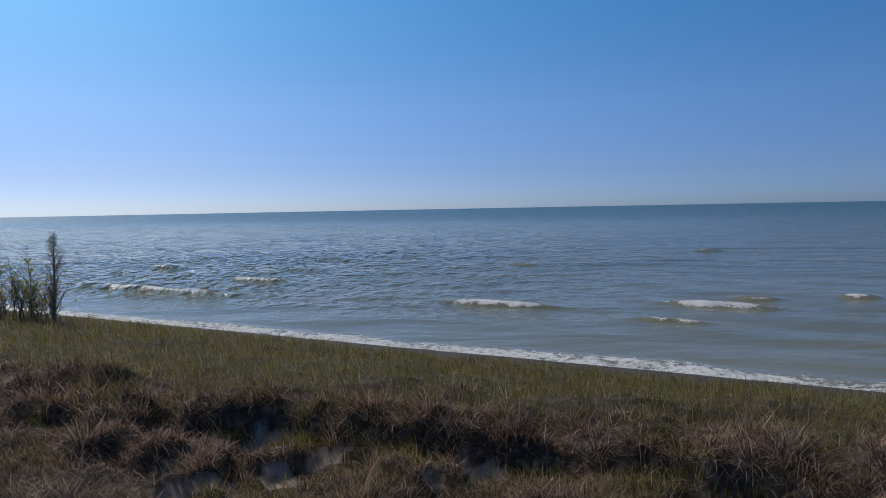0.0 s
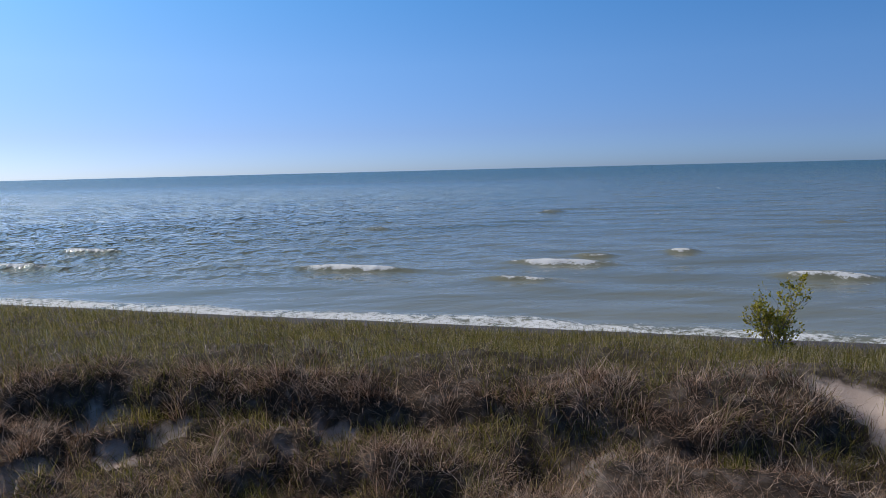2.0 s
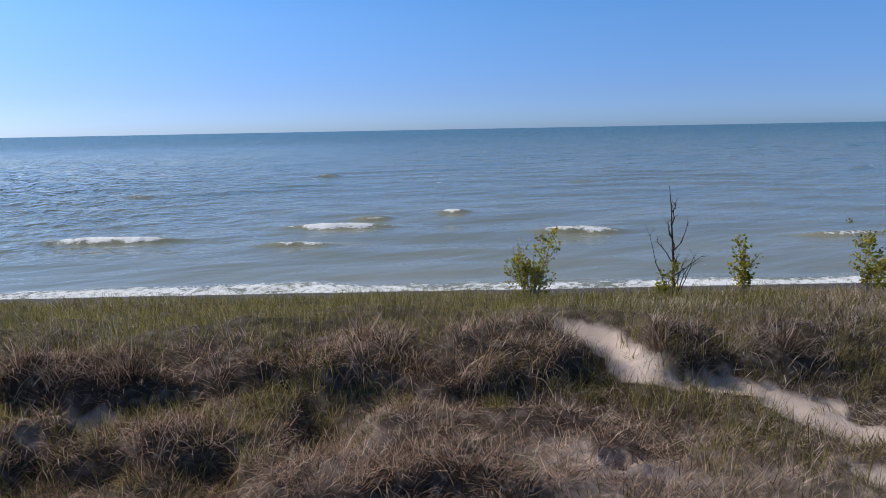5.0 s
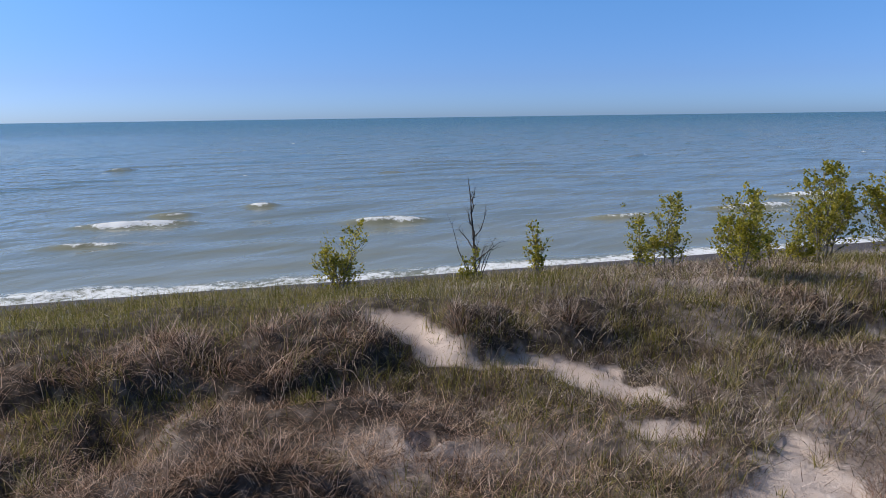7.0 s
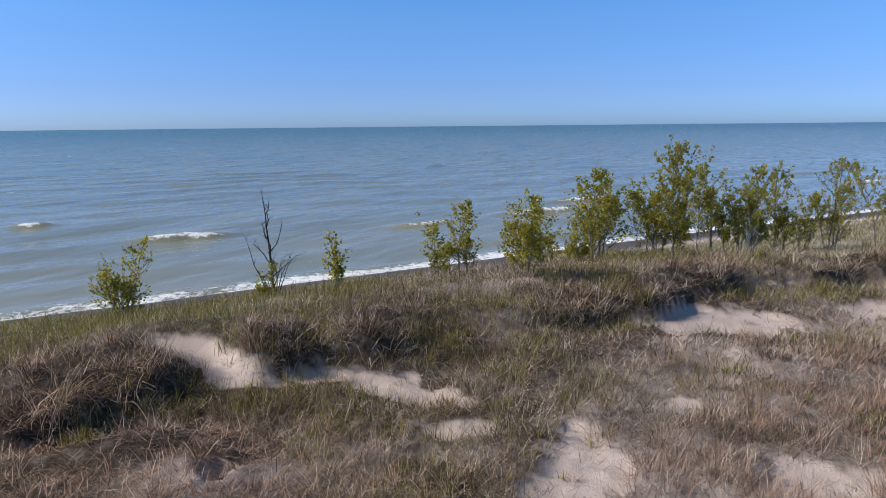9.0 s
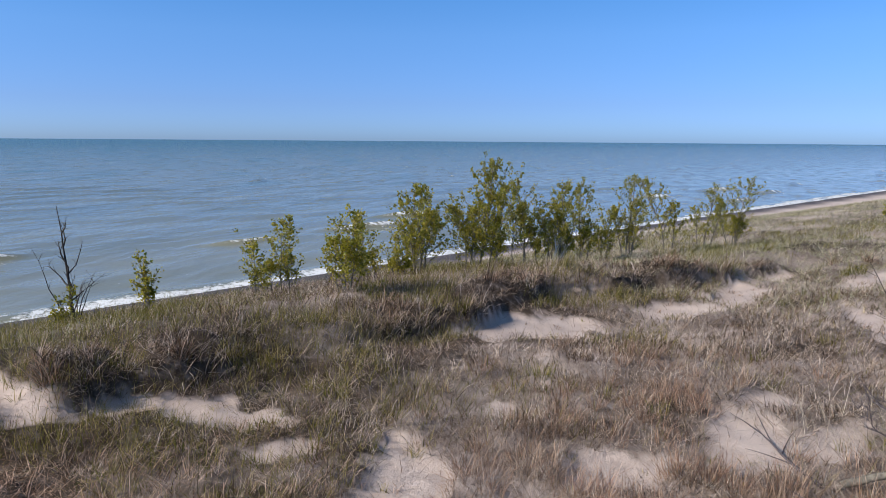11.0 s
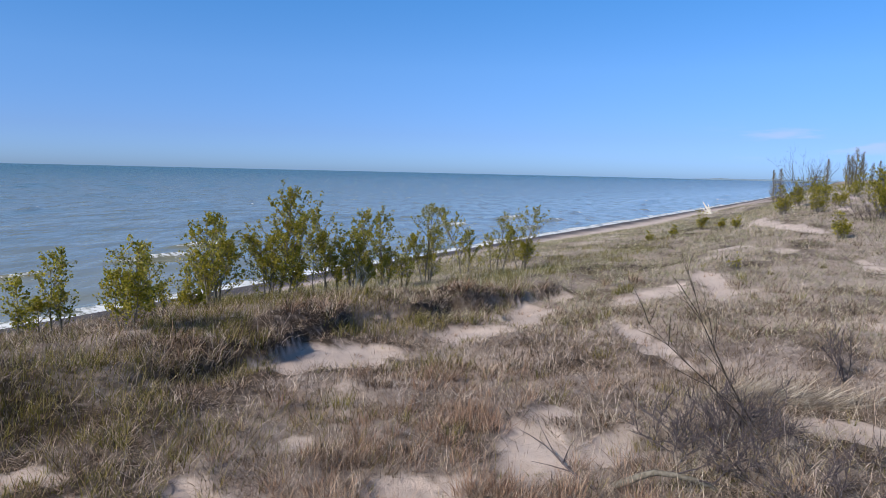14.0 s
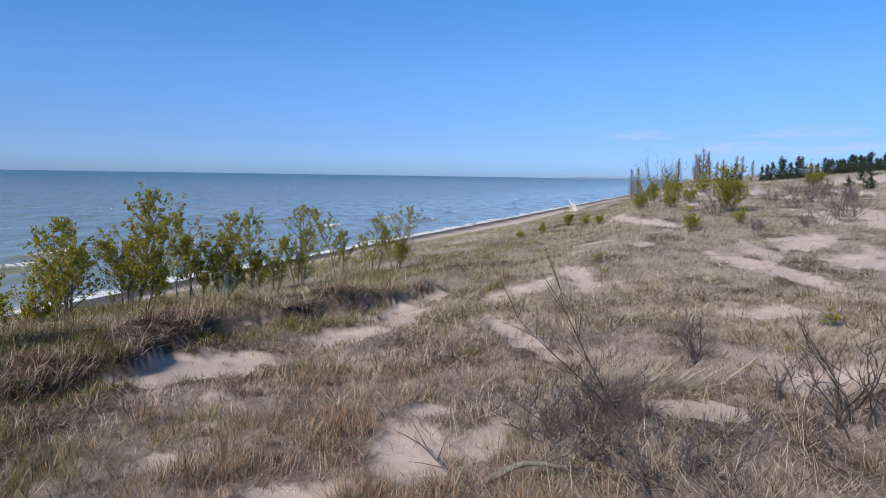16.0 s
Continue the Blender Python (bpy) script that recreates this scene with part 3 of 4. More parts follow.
def build_lake():
    radii = np.concatenate([np.geomspace(19, 120, 250), np.geomspace(121.5, 4950, 110)])
    x, y, quads = polar(0.34, 8.0, radii)
    s, n = to_sn(x, y)
    n = n + bay(s)
    r = np.hypot(x, y)
    deep = step(0, 9, n - WATERLINE)
    fade = np.clip(90 / r, 0, 1)
    bend = 2.2 * rough(s * 0.05, n * 0.02, 91)
    z = deep * fade * (0.05 * np.sin((n + bend * 5) * 2 * math.pi / 8.5) * 2 * value_noise(s * 0.06, n * 0.1, 95)
                       + 0.12 * rough(s * 0.07, n * 0.2, 97))
    # extra chop placed towards the sun so that the water glitters
    glint_chop = (1 - step(-70, 0, s)) * step(4, 12, n - WATERLINE) * (1 - step(110, 420, n))
    z = z + glint_chop * 0.23 * rough(s * 0.42, n * 0.36, 125, 2)
    foam = np.zeros_like(s)
    shoal = 0.5 * np.exp(-np.maximum(n - WATERLINE, 0) / 36.0) + 0.36 * np.exp(-np.maximum(n - WATERLINE, 0) / 380.0)
    for bs, bn, length, high, white in BREAKERS:
        a = (s - bs) / (length * 0.62)
        d = n - bn - 0.5 * rough(s * 0.35 + bs, n * 0 + 3.0, 101) - 0.35 * a * a
        along = np.exp(-np.abs(a) ** 3 * 1.2)
        size = max(0.6, high * 2.2)
        crest = np.where(d > 0, np.exp(-(d / (size * 1.6)) ** 2), np.exp(-(d / (size * 0.55)) ** 2))
        z = z + high * along * crest
        run = 0.35 + 0.75 * value_noise(s * 0.8, n * 0 + bs, 103)
        white_band = np.where(d > 0, np.exp(-(d / (0.22 * size)) ** 2), np.exp(-(d / (run * size)) ** 2))
        trail = 0.45 * np.exp(-((d + 1.6) / 1.3) ** 2) * np.exp(-((a - 0.3) * 1.3) ** 2)
        ragged = 0.62 + 0.6 * value_noise(s * 0.9, n * 1.6, 105) + 0.3 * value_noise(s * 3.0, n * 4.0, 106)
        foam = np.maximum(foam, white * ragged * np.maximum(np.exp(-np.abs(a) ** 3 * 1.1) * white_band, trail))
        shoal = np.maximum(shoal, shoal + 0.3 * along * np.exp(-((d - size) / (2.2 * size)) ** 2))
    # scattered flecks of foam
    fleck = value_noise(s * 0.22, n * 0.9, 107) * 0.55 + value_noise(s * 0.6, n * 2.0, 109) * 0.45
    foam = np.maximum(foam, 0.8 * step(0.9, 0.95, fleck) * step(8, 20, n - WATERLINE))
    # the swash that runs up the beach
    edge = n - WATERLINE - 0.8 * rough(s * 0.15, n * 0 + 1.0, 111) - 0.25 * rough(s * 0.9, n * 0 + 2.0, 113)
    wide = 1.0 + 1.6 * value_noise(s * 0.13, n * 0 + 5.0, 115)
    swash = np.where(edge > 0, np.exp(-(edge / wide) ** 2), 1.0)
    lumps = 0.55 + 0.5 * value_noise(s * 0.45, n * 0.9, 119) + 0.25 * value_noise(s * 1.7, n * 2.5, 120)
    old = 0.42 * np.exp(-((edge - 3.2 - 1.5 * value_noise(s * 0.1, n * 0, 122)) / 0.9) ** 2) * value_noise(s * 0.2, n * 0.3, 124)
    foam = np.maximum(foam, np.maximum(np.clip(lumps, 0, 0.95) * 0.76 * swash, old))
    z = z + 0.10 * np.exp(-((edge - 0.7) / 0.8) ** 2) * (0.4 + value_noise(s * 0.3, n * 0, 117))
    keep = (n[quads] > WATERLINE - 2.5).any(axis=1)
    me = mesh_from("lake", np.stack([x, y, z + 0.03], 1), quads[keep], LAKE, True, (("foam", foam), ("shoal", shoal), ("glint_chop", glint_chop)))
    tagged(new("lake", me), "murky green-blue lake with white breakers near the shore", "lake", kind="structure")


build_lake()


def build_headland():
    """The low coast on the far side of the bay."""
    rnd = np.random.default_rng(3)
    bear = np.radians(np.linspace(107, 128, 120))
    top = 5.0 + 4.0 * value_noise(np.arange(120) * 0.17, np.zeros(120), 201) + 1.5 * rnd.random(120)
    top = top * step(0, 25, np.arange(120))
    rows = []
    for r, z in ((3900, top * 0), (3960, top), (4300, top * 0.9), (4400, top * 0)):
        rows.append(np.stack([np.sin(bear) * r, np.cos(bear) * r, z - 0.5], 1))
    idx = np.arange(480).reshape(4, 120)
    quads = np.stack([idx[:-1, :-1], idx[:-1, 1:], idx[1:, 1:], idx[1:, :-1]], -1).reshape(-1, 4)
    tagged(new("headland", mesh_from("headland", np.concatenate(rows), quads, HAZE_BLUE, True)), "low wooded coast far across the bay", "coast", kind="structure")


# distance haze is mixed into the coast's base colour
HAZE_BLUE = bark_material("hazed_far_woods", (0.20, 0.29, 0.37), (0.25, 0.34, 0.42), 0.02)
build_headland()


# ---- grass ----
def blades(root, az, length, lean, curl, width, segs):
    """Bent, tapered blades as three-cornered faces; every blade is an island of its own."""
    count = len(root)
    out = np.stack([np.sin(az), np.cos(az), np.zeros(count)], 1)
    twist = az + rng.normal(0, 0.7, count)
    side = np.stack([np.cos(twist), -np.sin(twist), np.zeros(count)], 1)
    up = np.array([0, 0, 1.0])
    pts, p = [], root.copy()
    for i in range(segs + 1):
        u = i / segs
        if i < segs:
            w = (width * (1 - 0.55 * u))[:, None] / 2
            pts += [p - side * w, p + side * w]
        else:
            pts.append(p)
        a = lean + curl * (u + 0.5 / segs)
        p = p + (length / segs)[:, None] * (np.sin(a)[:, None] * out + np.cos(a)[:, None] * up)
    verts = np.stack(pts, 1).reshape(-1, 3)
    per = 2 * segs + 1
    tri = []
    for i in range(segs - 1):
        a = 2 * i
        tri += [(a, a + 1, a + 3), (a, a + 3, a + 2)]
    tri.append((2 * segs - 2, 2 * segs - 1, 2 * segs))
    faces = (np.arange(count) * per)[:, None, None] + np.array(tri)[None]
    return verts, faces.reshape(-1, 3)


def scatter(count, r0, r1, b0=-39, b1=138, power=1.0):
    """Spots between two radii and bearings, thinning out with the distance by the power (1: even per radius)."""
    u = rng.random(count)
    e = 2 - power
    r = (r0 ** e + u * (r1 ** e - r0 ** e)) ** (1 / e) if abs(e) > 1e-6 else r0 * (r1 / r0) ** u
    b = np.radians(rng.uniform(b0, b1, count))
    return np.sin(b) * r, np.cos(b) * r


def seaward_green(s, n):
    """Where the low green grass of the outer slope takes over."""
    return step(8.0, 8.9, crest_n(s, n) + 0.4 * rough(s * 0.6, n * 0.6, 121)) * (1 - step(2, 9, s))


def growing(s, n, thin=0.0):
    """Share of the ground that grass covers."""
    open_sand, _ = bare(s, n)
    edge = 1 - step(18.5, 20.5, n + 2 * step(50, 100, s) - 3 * step(10, 30, s))
    return np.clip((1 - open_sand) * edge - thin, 0, 1)


def hidden(s, n):
    """The outer slope below the brink, which the dune hides."""
    return (n > 17.5) & (s < 16)


def put_grass(name, label, mat, pieces):
    verts, faces, base = [], [], 0
    for v, f in pieces:
        verts.append(v)
        faces.append(f + base)
        base += len(v)
    tagged(new(name, mesh_from(name, np.concatenate(verts), np.concatenate(faces), mat)), label, "grass", kind="stuff")


def tussocks(count, r0, r1, per, power, tall, size, droop, want, wind=0.5, segs=3, wide=0.006, flat=1.0, mess=1.3):
    """Clumps of blades. want(s, n) gives the share of spots that grow one."""
    x, y = scatter(count, r0, r1, power=power)
    s, n = to_sn(x, y)
    keep = (rng.random(count) < want(s, n)) & ~hidden(s, n)
    x, y = x[keep], y[keep]
    big = rng.uniform(0.65, 1.25, len(x))
    flop = rng.uniform(0.5, 1.3, len(x))
    heading = rng.normal(radians(205), 1.2, len(x))
    each = rng.poisson(per * big)
    idx = np.repeat(np.arange(len(x)), each)
    m = len(idx)
    w = rng.uniform(0, 2 * math.pi, m)
    d = size * big[idx] * np.sqrt(rng.random(m))
    rx, ry = x[idx] + np.sin(w) * d, y[idx] + np.cos(w) * d
    root = np.stack([rx, ry, ground_xy(rx, ry) - 0.01], 1)
    # blades splay outwards and lie over with the wind off the lake
    ox = np.sin(w) * (0.3 + d / size) + wind * np.sin(heading[idx]) + rng.normal(0, mess, m)
    oy = np.cos(w) * (0.3 + d / size) + wind * np.cos(heading[idx]) + rng.normal(0, mess, m)
    far = np.clip(np.hypot(rx, ry) / 11.0, 0.5, 6) ** 0.75
    length = tall * big[idx] * rng.uniform(0.45, 1.15, m)
    lean = np.clip(np.abs(rng.normal(flat, 0.4, m)) * flop[idx], 0, 1.5)
    curl = np.clip(droop * flop[idx] * rng.uniform(0.3, 1.3, m), 0, 2.2 - lean)
    return blades(root, np.arctan2(ox, oy), length, lean, curl, wide * far * rng.uniform(0.7, 1.3, m), segs)


def single(count, r0, r1, power, tall, lean0, curl0, want, segs=2, wide=0.005, heading=205, spread=1.2):
    x, y = scatter(count, r0, r1, power=power)
    s, n = to_sn(x, y)
    keep = (rng.random(count) < want(s, n)) & ~hidden(s, n)
    x, y = x[keep], y[keep]
    m = len(x)
    root = np.stack([x, y, ground_xy(x, y) - 0.01], 1)
    far = np.clip(np.hypot(x, y) / 11.0, 0.5, 6) ** 0.75
    return blades(root, rng.normal(radians(heading), spread, m), tall * rng.uniform(0.5, 1.3, m), np.abs(rng.normal(lean0, 0.3, m)),
                  curl0 * rng.uniform(0.3, 1.4, m), wide * far * rng.uniform(0.7, 1.3, m), segs)


def patchy(s, n, scale, k, low, high):
    return step(low, high, value_noise(s * scale, n * scale, k) * 0.65 + value_noise(s * scale * 2.3, n * scale * 2.3, k + 1) * 0.35)


def foot(s, n):
    """The strip below the scarp, its grass thinned so that the face shows to the camera."""
    m = crest_n(s, n)
    return step(6.6, 7.1, m) * (1 - step(7.62, 7.72, m)) * (1 - 0.8 * np.exp(-((s - 6.0) / 1.4) ** 2)) * (1 - step(16, 19, s))


def want_dry(s, n):
    return growing(s, n) * (1 - 0.7 * foot(s, n)) * (1 - 0.92 * seaward_green(s, n)) * np.clip(0.2 + 0.5 * (1 - step(0, 6, s)) + 0.7 * step(7.7, 7.9, crest_n(s, n)) * (n < 11) + patchy(s, n, 0.9, 131, 0.38, 0.58), 0, 1) * (1 - 0.75 * step(14, 22, s) * step(2, 6, n))


def want_green(s, n):
    return growing(s, n) * (1 - 0.85 * step(0.02, 0.08, mound(s, n)) * step(-7, -5, s)) * np.clip(seaward_green(s, n) + 0.9 * patchy(s, n, 0.7, 141, 0.44, 0.6) * (1 - 0.75 * step(3, 6, s) * (1 - step(4.5, 6.5, n))), 0, 1)


def want_pale(s, n):
    return growing(s, n) * step(9, 20, s + 0.8 * (n - 8)) * np.clip(0.15 + step(2, 7, n + 0.05 * s), 0, 1)


def want_red(s, n):
    spots = ((7.4, 4.2, 1.0), (6.4, 2.6, 0.8), (5.4, 4.3, 0.6), (9.2, 4.6, 0.7), (4.6, 2.2, 0.8))
    near = sum(np.exp(-((s - a) ** 2 + (n - b) ** 2) / (2 * w * w)) for a, b, w in spots)
    return growing(s, n) * np.clip(near, 0, 1)


def want_lip(s, n):
    """Long grass hangs over the little scarps of the crest."""
    z0, z1 = ground_z(s, n - 0.35), ground_z(s, n + 0.1)
    return growing(s, n) * step(0.12, 0.26, z1 - z0) * (n > 4.5) * (n < 10)


def backlit_side(s, n):
    """The crest's backlit side, where the grass takes its browner tone."""
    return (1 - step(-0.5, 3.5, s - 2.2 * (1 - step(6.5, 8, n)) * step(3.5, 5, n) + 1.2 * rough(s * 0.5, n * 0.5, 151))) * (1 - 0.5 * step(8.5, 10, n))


def either(want, share):
    return lambda s, n: want(s, n) * share(s, n)


def tan_side(s, n):
    return 1 - backlit_side(s, n)


def want_loose(s, n):
    return growing(s, n, 0.05) * (1 - 0.35 * foot(s, n)) * (1 - 0.85 * seaward_green(s, n))


def want_litter(s, n):
    return np.clip(growing(s, n) + 0.18, 0, 1) * (1 - 0.25 * foot(s, n)) * (1 - 0.8 * seaward_green(s, n))


def want_mound(s, n):
    """Thick old tussocks cover the mounds."""
    return growing(s, n) * step(0.03, 0.12, mound(s, n))


# browner grass, with the backlit side's shade put into its colour
put_grass("brown_dune_grass", "brown matted dune grass behind the crest, toned for backlight", BACKLIT_BROWN, [
    tussocks(3000, 3.8, 13, 52, 1.0, 0.24, 0.24, 0.7, either(want_dry, backlit_side), 0.3, wide=0.0085, flat=1.1, mess=2.0, segs=2),
    tussocks(1500, 11, 26, 30, 1.0, 0.30, 0.25, 0.9, either(want_dry, backlit_side), 0.35, segs=2, wide=0.010, flat=1.15),
    tussocks(4600, 4, 14, 44, 1.0, 0.42, 0.11, 1.7, either(want_lip, backlit_side), 1.1, wide=0.0085, flat=0.8, mess=1.1),
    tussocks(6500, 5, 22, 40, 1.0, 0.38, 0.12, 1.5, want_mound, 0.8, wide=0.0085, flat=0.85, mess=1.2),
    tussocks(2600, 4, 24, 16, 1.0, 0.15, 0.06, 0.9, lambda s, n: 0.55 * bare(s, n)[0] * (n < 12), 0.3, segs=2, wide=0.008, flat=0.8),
    single(110000, 3.8, 18, 1.0, 0.27, 1.05, 0.6, either(want_loose, backlit_side), wide=0.0075, spread=3.0),
    single(250000, 3.8, 26, 1.2, 0.24, 1.3, 0.3, either(want_litter, backlit_side), segs=1, wide=0.0095, spread=3.0)])
put_grass("dry_dune_grass", "dry tan dune grass in drooping tussocks on sand", DRY, [
    tussocks(2700, 3.8, 12, 52, 1.0, 0.20, 0.22, 0.6, either(want_dry, tan_side), 0.25, wide=0.0085, flat=1.0, mess=2.0, segs=2),
    tussocks(3900, 11, 20, 32, 1.0, 0.24, 0.27, 0.8, either(want_dry, tan_side), 0.3, segs=2, wide=0.009, flat=1.1, mess=1.8),
    tussocks(5200, 18, 70, 20, 1.3, 0.32, 0.25, 1.3, want_dry, segs=2, wide=0.006),
    tussocks(5000, 4, 20, 40, 1.0, 0.4, 0.11, 1.7, either(want_lip, tan_side), 1.1, wide=0.0085, flat=0.8, mess=1.1),
    single(150000, 3.8, 18, 1.0, 0.25, 0.95, 0.6, either(want_loose, tan_side), wide=0.0075, spread=3.0)])
put_grass("grass_litter", "flattened grey dead grass stalks lying on sand", LITTER, [
    single(480000, 3.8, 45, 1.25, 0.24, 1.3, 0.3, either(want_litter, tan_side), segs=1, wide=0.009, spread=3.0)])
put_grass("green_dune_grass", "low olive-green grass with dry tips on the outer slope", GREEN, [
    single(260000, 8, 40, 1.2, 0.28, 0.2, 0.6, lambda s, n: want_green(s, n) * (n > 7.0), wide=0.0055),
    single(60000, 3.8, 16, 1.0, 0.26, 0.35, 0.7, lambda s, n: want_green(s, n) * (1 - seaward_green(s, n)), wide=0.007),
    tussocks(2600, 4, 24, 34, 1.0, 0.26, 0.14, 0.7, lambda s, n: want_green(s, n) * (1 - seaward_green(s, n)), 0.2, segs=2, wide=0.008, flat=0.6),
    tussocks(2600, 4, 16, 14, 1.0, 0.2, 0.05, 0.8, lambda s, n: 0.3 * bare(s, n)[0] * (n < 12), 0.2, segs=2, wide=0.008, flat=0.6)])
put_grass("pale_dune_grass", "pale golden grass on the dune's slopes", PALE, [
    single(60000, 8, 24, 1.1, 0.3, 0.7, 0.9, lambda s, n: growing(s, n) * seaward_green(s, n) * patchy(s, n, 0.8, 161, 0.35, 0.6), wide=0.006, spread=2.0),
    tussocks(900, 12, 34, 26, 1.0, 0.34, 0.12, 0.7, lambda s, n: (s < 0) * step(14.8, 15.8, n) * (1 - step(17.2, 17.5, n)) * patchy(s, n, 0.5, 165, 0.45, 0.6), 0.3, segs=2, wide=0.007, flat=0.5),
    single(150000, 11, 60, 1.4, 0.32, 0.6, 0.9, want_pale, wide=0.005, spread=1.8),
    single(620000, 14, 130, 1.35, 0.30, 0.9, 0.6, lambda s, n: growing(s, n) * step(11, 16, s), segs=1, wide=0.0075, spread=2.0)])
put_grass("russet_grass", "russet bunch grass in a sandy hollow", RED, [
    tussocks(1500, 4, 12, 60, 1.0, 0.36, 0.14, 0.7, want_red, 0.15, wide=0.007, segs=2, flat=0.6, mess=0.7)])


def want_reed(s, n):
    spots = ((8.6, 1.2, 0.7), (9.3, 0.2, 0.8), (6.6, 0.9, 0.5), (7.0, -0.9, 0.6), (8.4, 2.6, 0.4), (10.5, 1.5, 0.35), (10.8, 1.0, 0.35), (11.2, 0.4, 0.35))
    return np.clip(sum(np.exp(-((s - a) ** 2 + (n - b) ** 2) / (2 * w * w)) for a, b, w in spots), 0, 1)


def want_mat(s, n):
    """A bundle of reeds washed flat across the hollow."""
    a, b = s - 11.05, n - 0.85
    return np.clip(1.3 - ((0.48 * a - 0.88 * b) / 1.2) ** 2 - ((0.88 * a + 0.48 * b) / 0.13) ** 2, 0, 1)


put_grass("fallen_reeds", "pale broken reed stalks lying in a mat on sand", REED, [
    single(52000, 4, 12, 1.0, 0.6, 1.42, 0.2, want_reed, segs=2, wide=0.007, heading=75, spread=0.9),
    single(420000, 9.4, 12.8, 1.0, 0.75, 1.4, 0.18, want_mat, segs=2, wide=0.010, heading=math.degrees(math.atan2(*to_xy(0.48, -0.88))), spread=0.2)])
put_grass("dry_stalks", "thin upright dead weed stalks above sandy ground", LITTER, [
    single(15000, 5, 13, 1.0, 0.6, 0.2, 0.3, lambda s, n: 0.16 * (s > 7.5) * (s < 12.5) * (n < 2.6) * (n > -3.2), segs=3, wide=0.007, spread=2.5)])


# ---- young trees ----
def limb(rnd, start, way, length, radius, bends=5, wobble=0.12, lift=0.0):
    line, p, d = [], start.copy(), way.normalized()
    for i in range(bends + 1):
        line.append((p.copy(), max(radius * (1 - 0.85 * i / bends), 0.0022)))
        d = (d + Vector((rnd.gauss(0, wobble), rnd.gauss(0, wobble), rnd.gauss(0, wobble * 0.5) + lift))).normalized()
        p = p + d * (length / bends)
    return line


def leaf_mesh(name, spots, size, mat, rnd):
    """Broad pointed leaves, folded along the middle."""
    verts, faces = [], []
    for p, d in spots:
        long_ = (d + Vector((rnd.gauss(0, 0.6), rnd.gauss(0, 0.6), rnd.gauss(-0.2, 0.5)))).normalized()
        side = long_.cross(Vector((rnd.gauss(0, 1), rnd.gauss(0, 1), rnd.gauss(0.8, 1)))).normalized()
        drop = long_.cross(side) * 0.18
        q = size * rnd.uniform(0.65, 1.25)
        b = len(verts)
        verts += [p, p + q * (0.4 * long_ + 0.45 * side + drop), p + q * (1.05 * long_), p + q * (0.4 * long_ - 0.45 * side + drop)]
        faces += [(b, b + 1, b + 2), (b, b + 2, b + 3)]
    return mesh_from(name, np.array([tuple(v) for v in verts]), np.array(faces), mat)


def sapling(base, height, spread, stems, leaves, seed, label, group="", low=0.2, leaf=0.062, name="cottonwood_sapling", bark=None, foliage=None):
    """A young many-stemmed tree with upswept twigs and single leaves."""
    rnd = random.Random(seed)
    tree = tagged(new(name), label, "tree", group)
    tree.location = base
    spots = []
    for k in range(stems):
        boughs = []
        w = 2 * math.pi * (k + rnd.random() * 0.6) / stems
        tilt = (0.03 if k == 0 else rnd.uniform(0.05, 0.26)) * spread
        tall = height * (1.0 if k == 0 else rnd.uniform(0.4, 0.74))
        off = 0.0 if k == 0 else rnd.uniform(0.03, 0.13) * spread * height
        stem = limb(rnd, Vector((off * math.cos(w), off * math.sin(w), -0.05)), Vector((tilt * math.cos(w), tilt * math.sin(w), 1)), tall, 0.009 * height + 0.003, 8, 0.08, 0.03)
        count = int(7 + tall * 6)
        for j in range(count):
            u = low + (0.95 - low) * (j + rnd.random()) / count
            i = min(int(u * 8), 7)
            p = stem[i][0].lerp(stem[i + 1][0], u * 8 - i)
            v = w + 2.4 * j + rnd.gauss(0, 0.4)
            reach = spread * tall * 0.78 * (1.06 - u) * min(1.0, (u + 0.25) / 0.4) * rnd.uniform(0.5, 1.12)
            bough = limb(rnd, p, Vector((math.cos(v), math.sin(v), rnd.uniform(0.6, 1.5))), reach, 0.0048 * height, 5, 0.12, 0.05)
            boughs.append(bough)
            spots += [(bough[q][0].lerp(bough[q + 1][0], rnd.random()), (bough[q + 1][0] - bough[q][0]).normalized()) for q in (1, 2, 3, 4, 4)]
            for q in (1, 3, 4):
                d = (bough[q + 1][0] - bough[q][0]).normalized() + Vector((rnd.gauss(0, 0.55), rnd.gauss(0, 0.55), rnd.uniform(0, 0.5)))
                twig = limb(rnd, bough[q][0], d, 0.05 + reach * rnd.uniform(0.18, 0.4), 0.0016 * height, 2, 0.1, 0.1)
                boughs.append(twig)
                spots += [(twig[r][0], d.normalized()) for r in (1, 2, 2)]
        spots += [(stem[r][0], Vector((0, 0, 1))) for r in (7, 8, 8)]
        stem_part = part("stem", mesh_from("stem", *tubes([stem]), bark or BARK, True), tree)
        part("twig_spray", mesh_from("twig_spray", *tubes(boughs, 4), bark or BARK, True), stem_part)
    full = []
    for i in range(int(leaves * 3.0)):
        p, d = spots[rnd.randrange(len(spots))]
        full.append((p + Vector((rnd.gauss(0, 0.026), rnd.gauss(0, 0.026), rnd.gauss(0, 0.03))), d))
    part("crown", leaf_mesh("crown", full, leaf, foliage or LEAF, rnd), tree, "loose crown of small leaves" if foliage is None else "")
    return tree


YOUNG = "young cottonwood with yellow-green spring leaves on the dune crest"
ROW = "young cottonwoods along the dune crest"
sapling(spot(1.8, 14.3), 1.5, 0.95, 5, 620, 1, "small bushy cottonwood with yellow-green leaves in green grass", ROW, 0.02, 0.05)
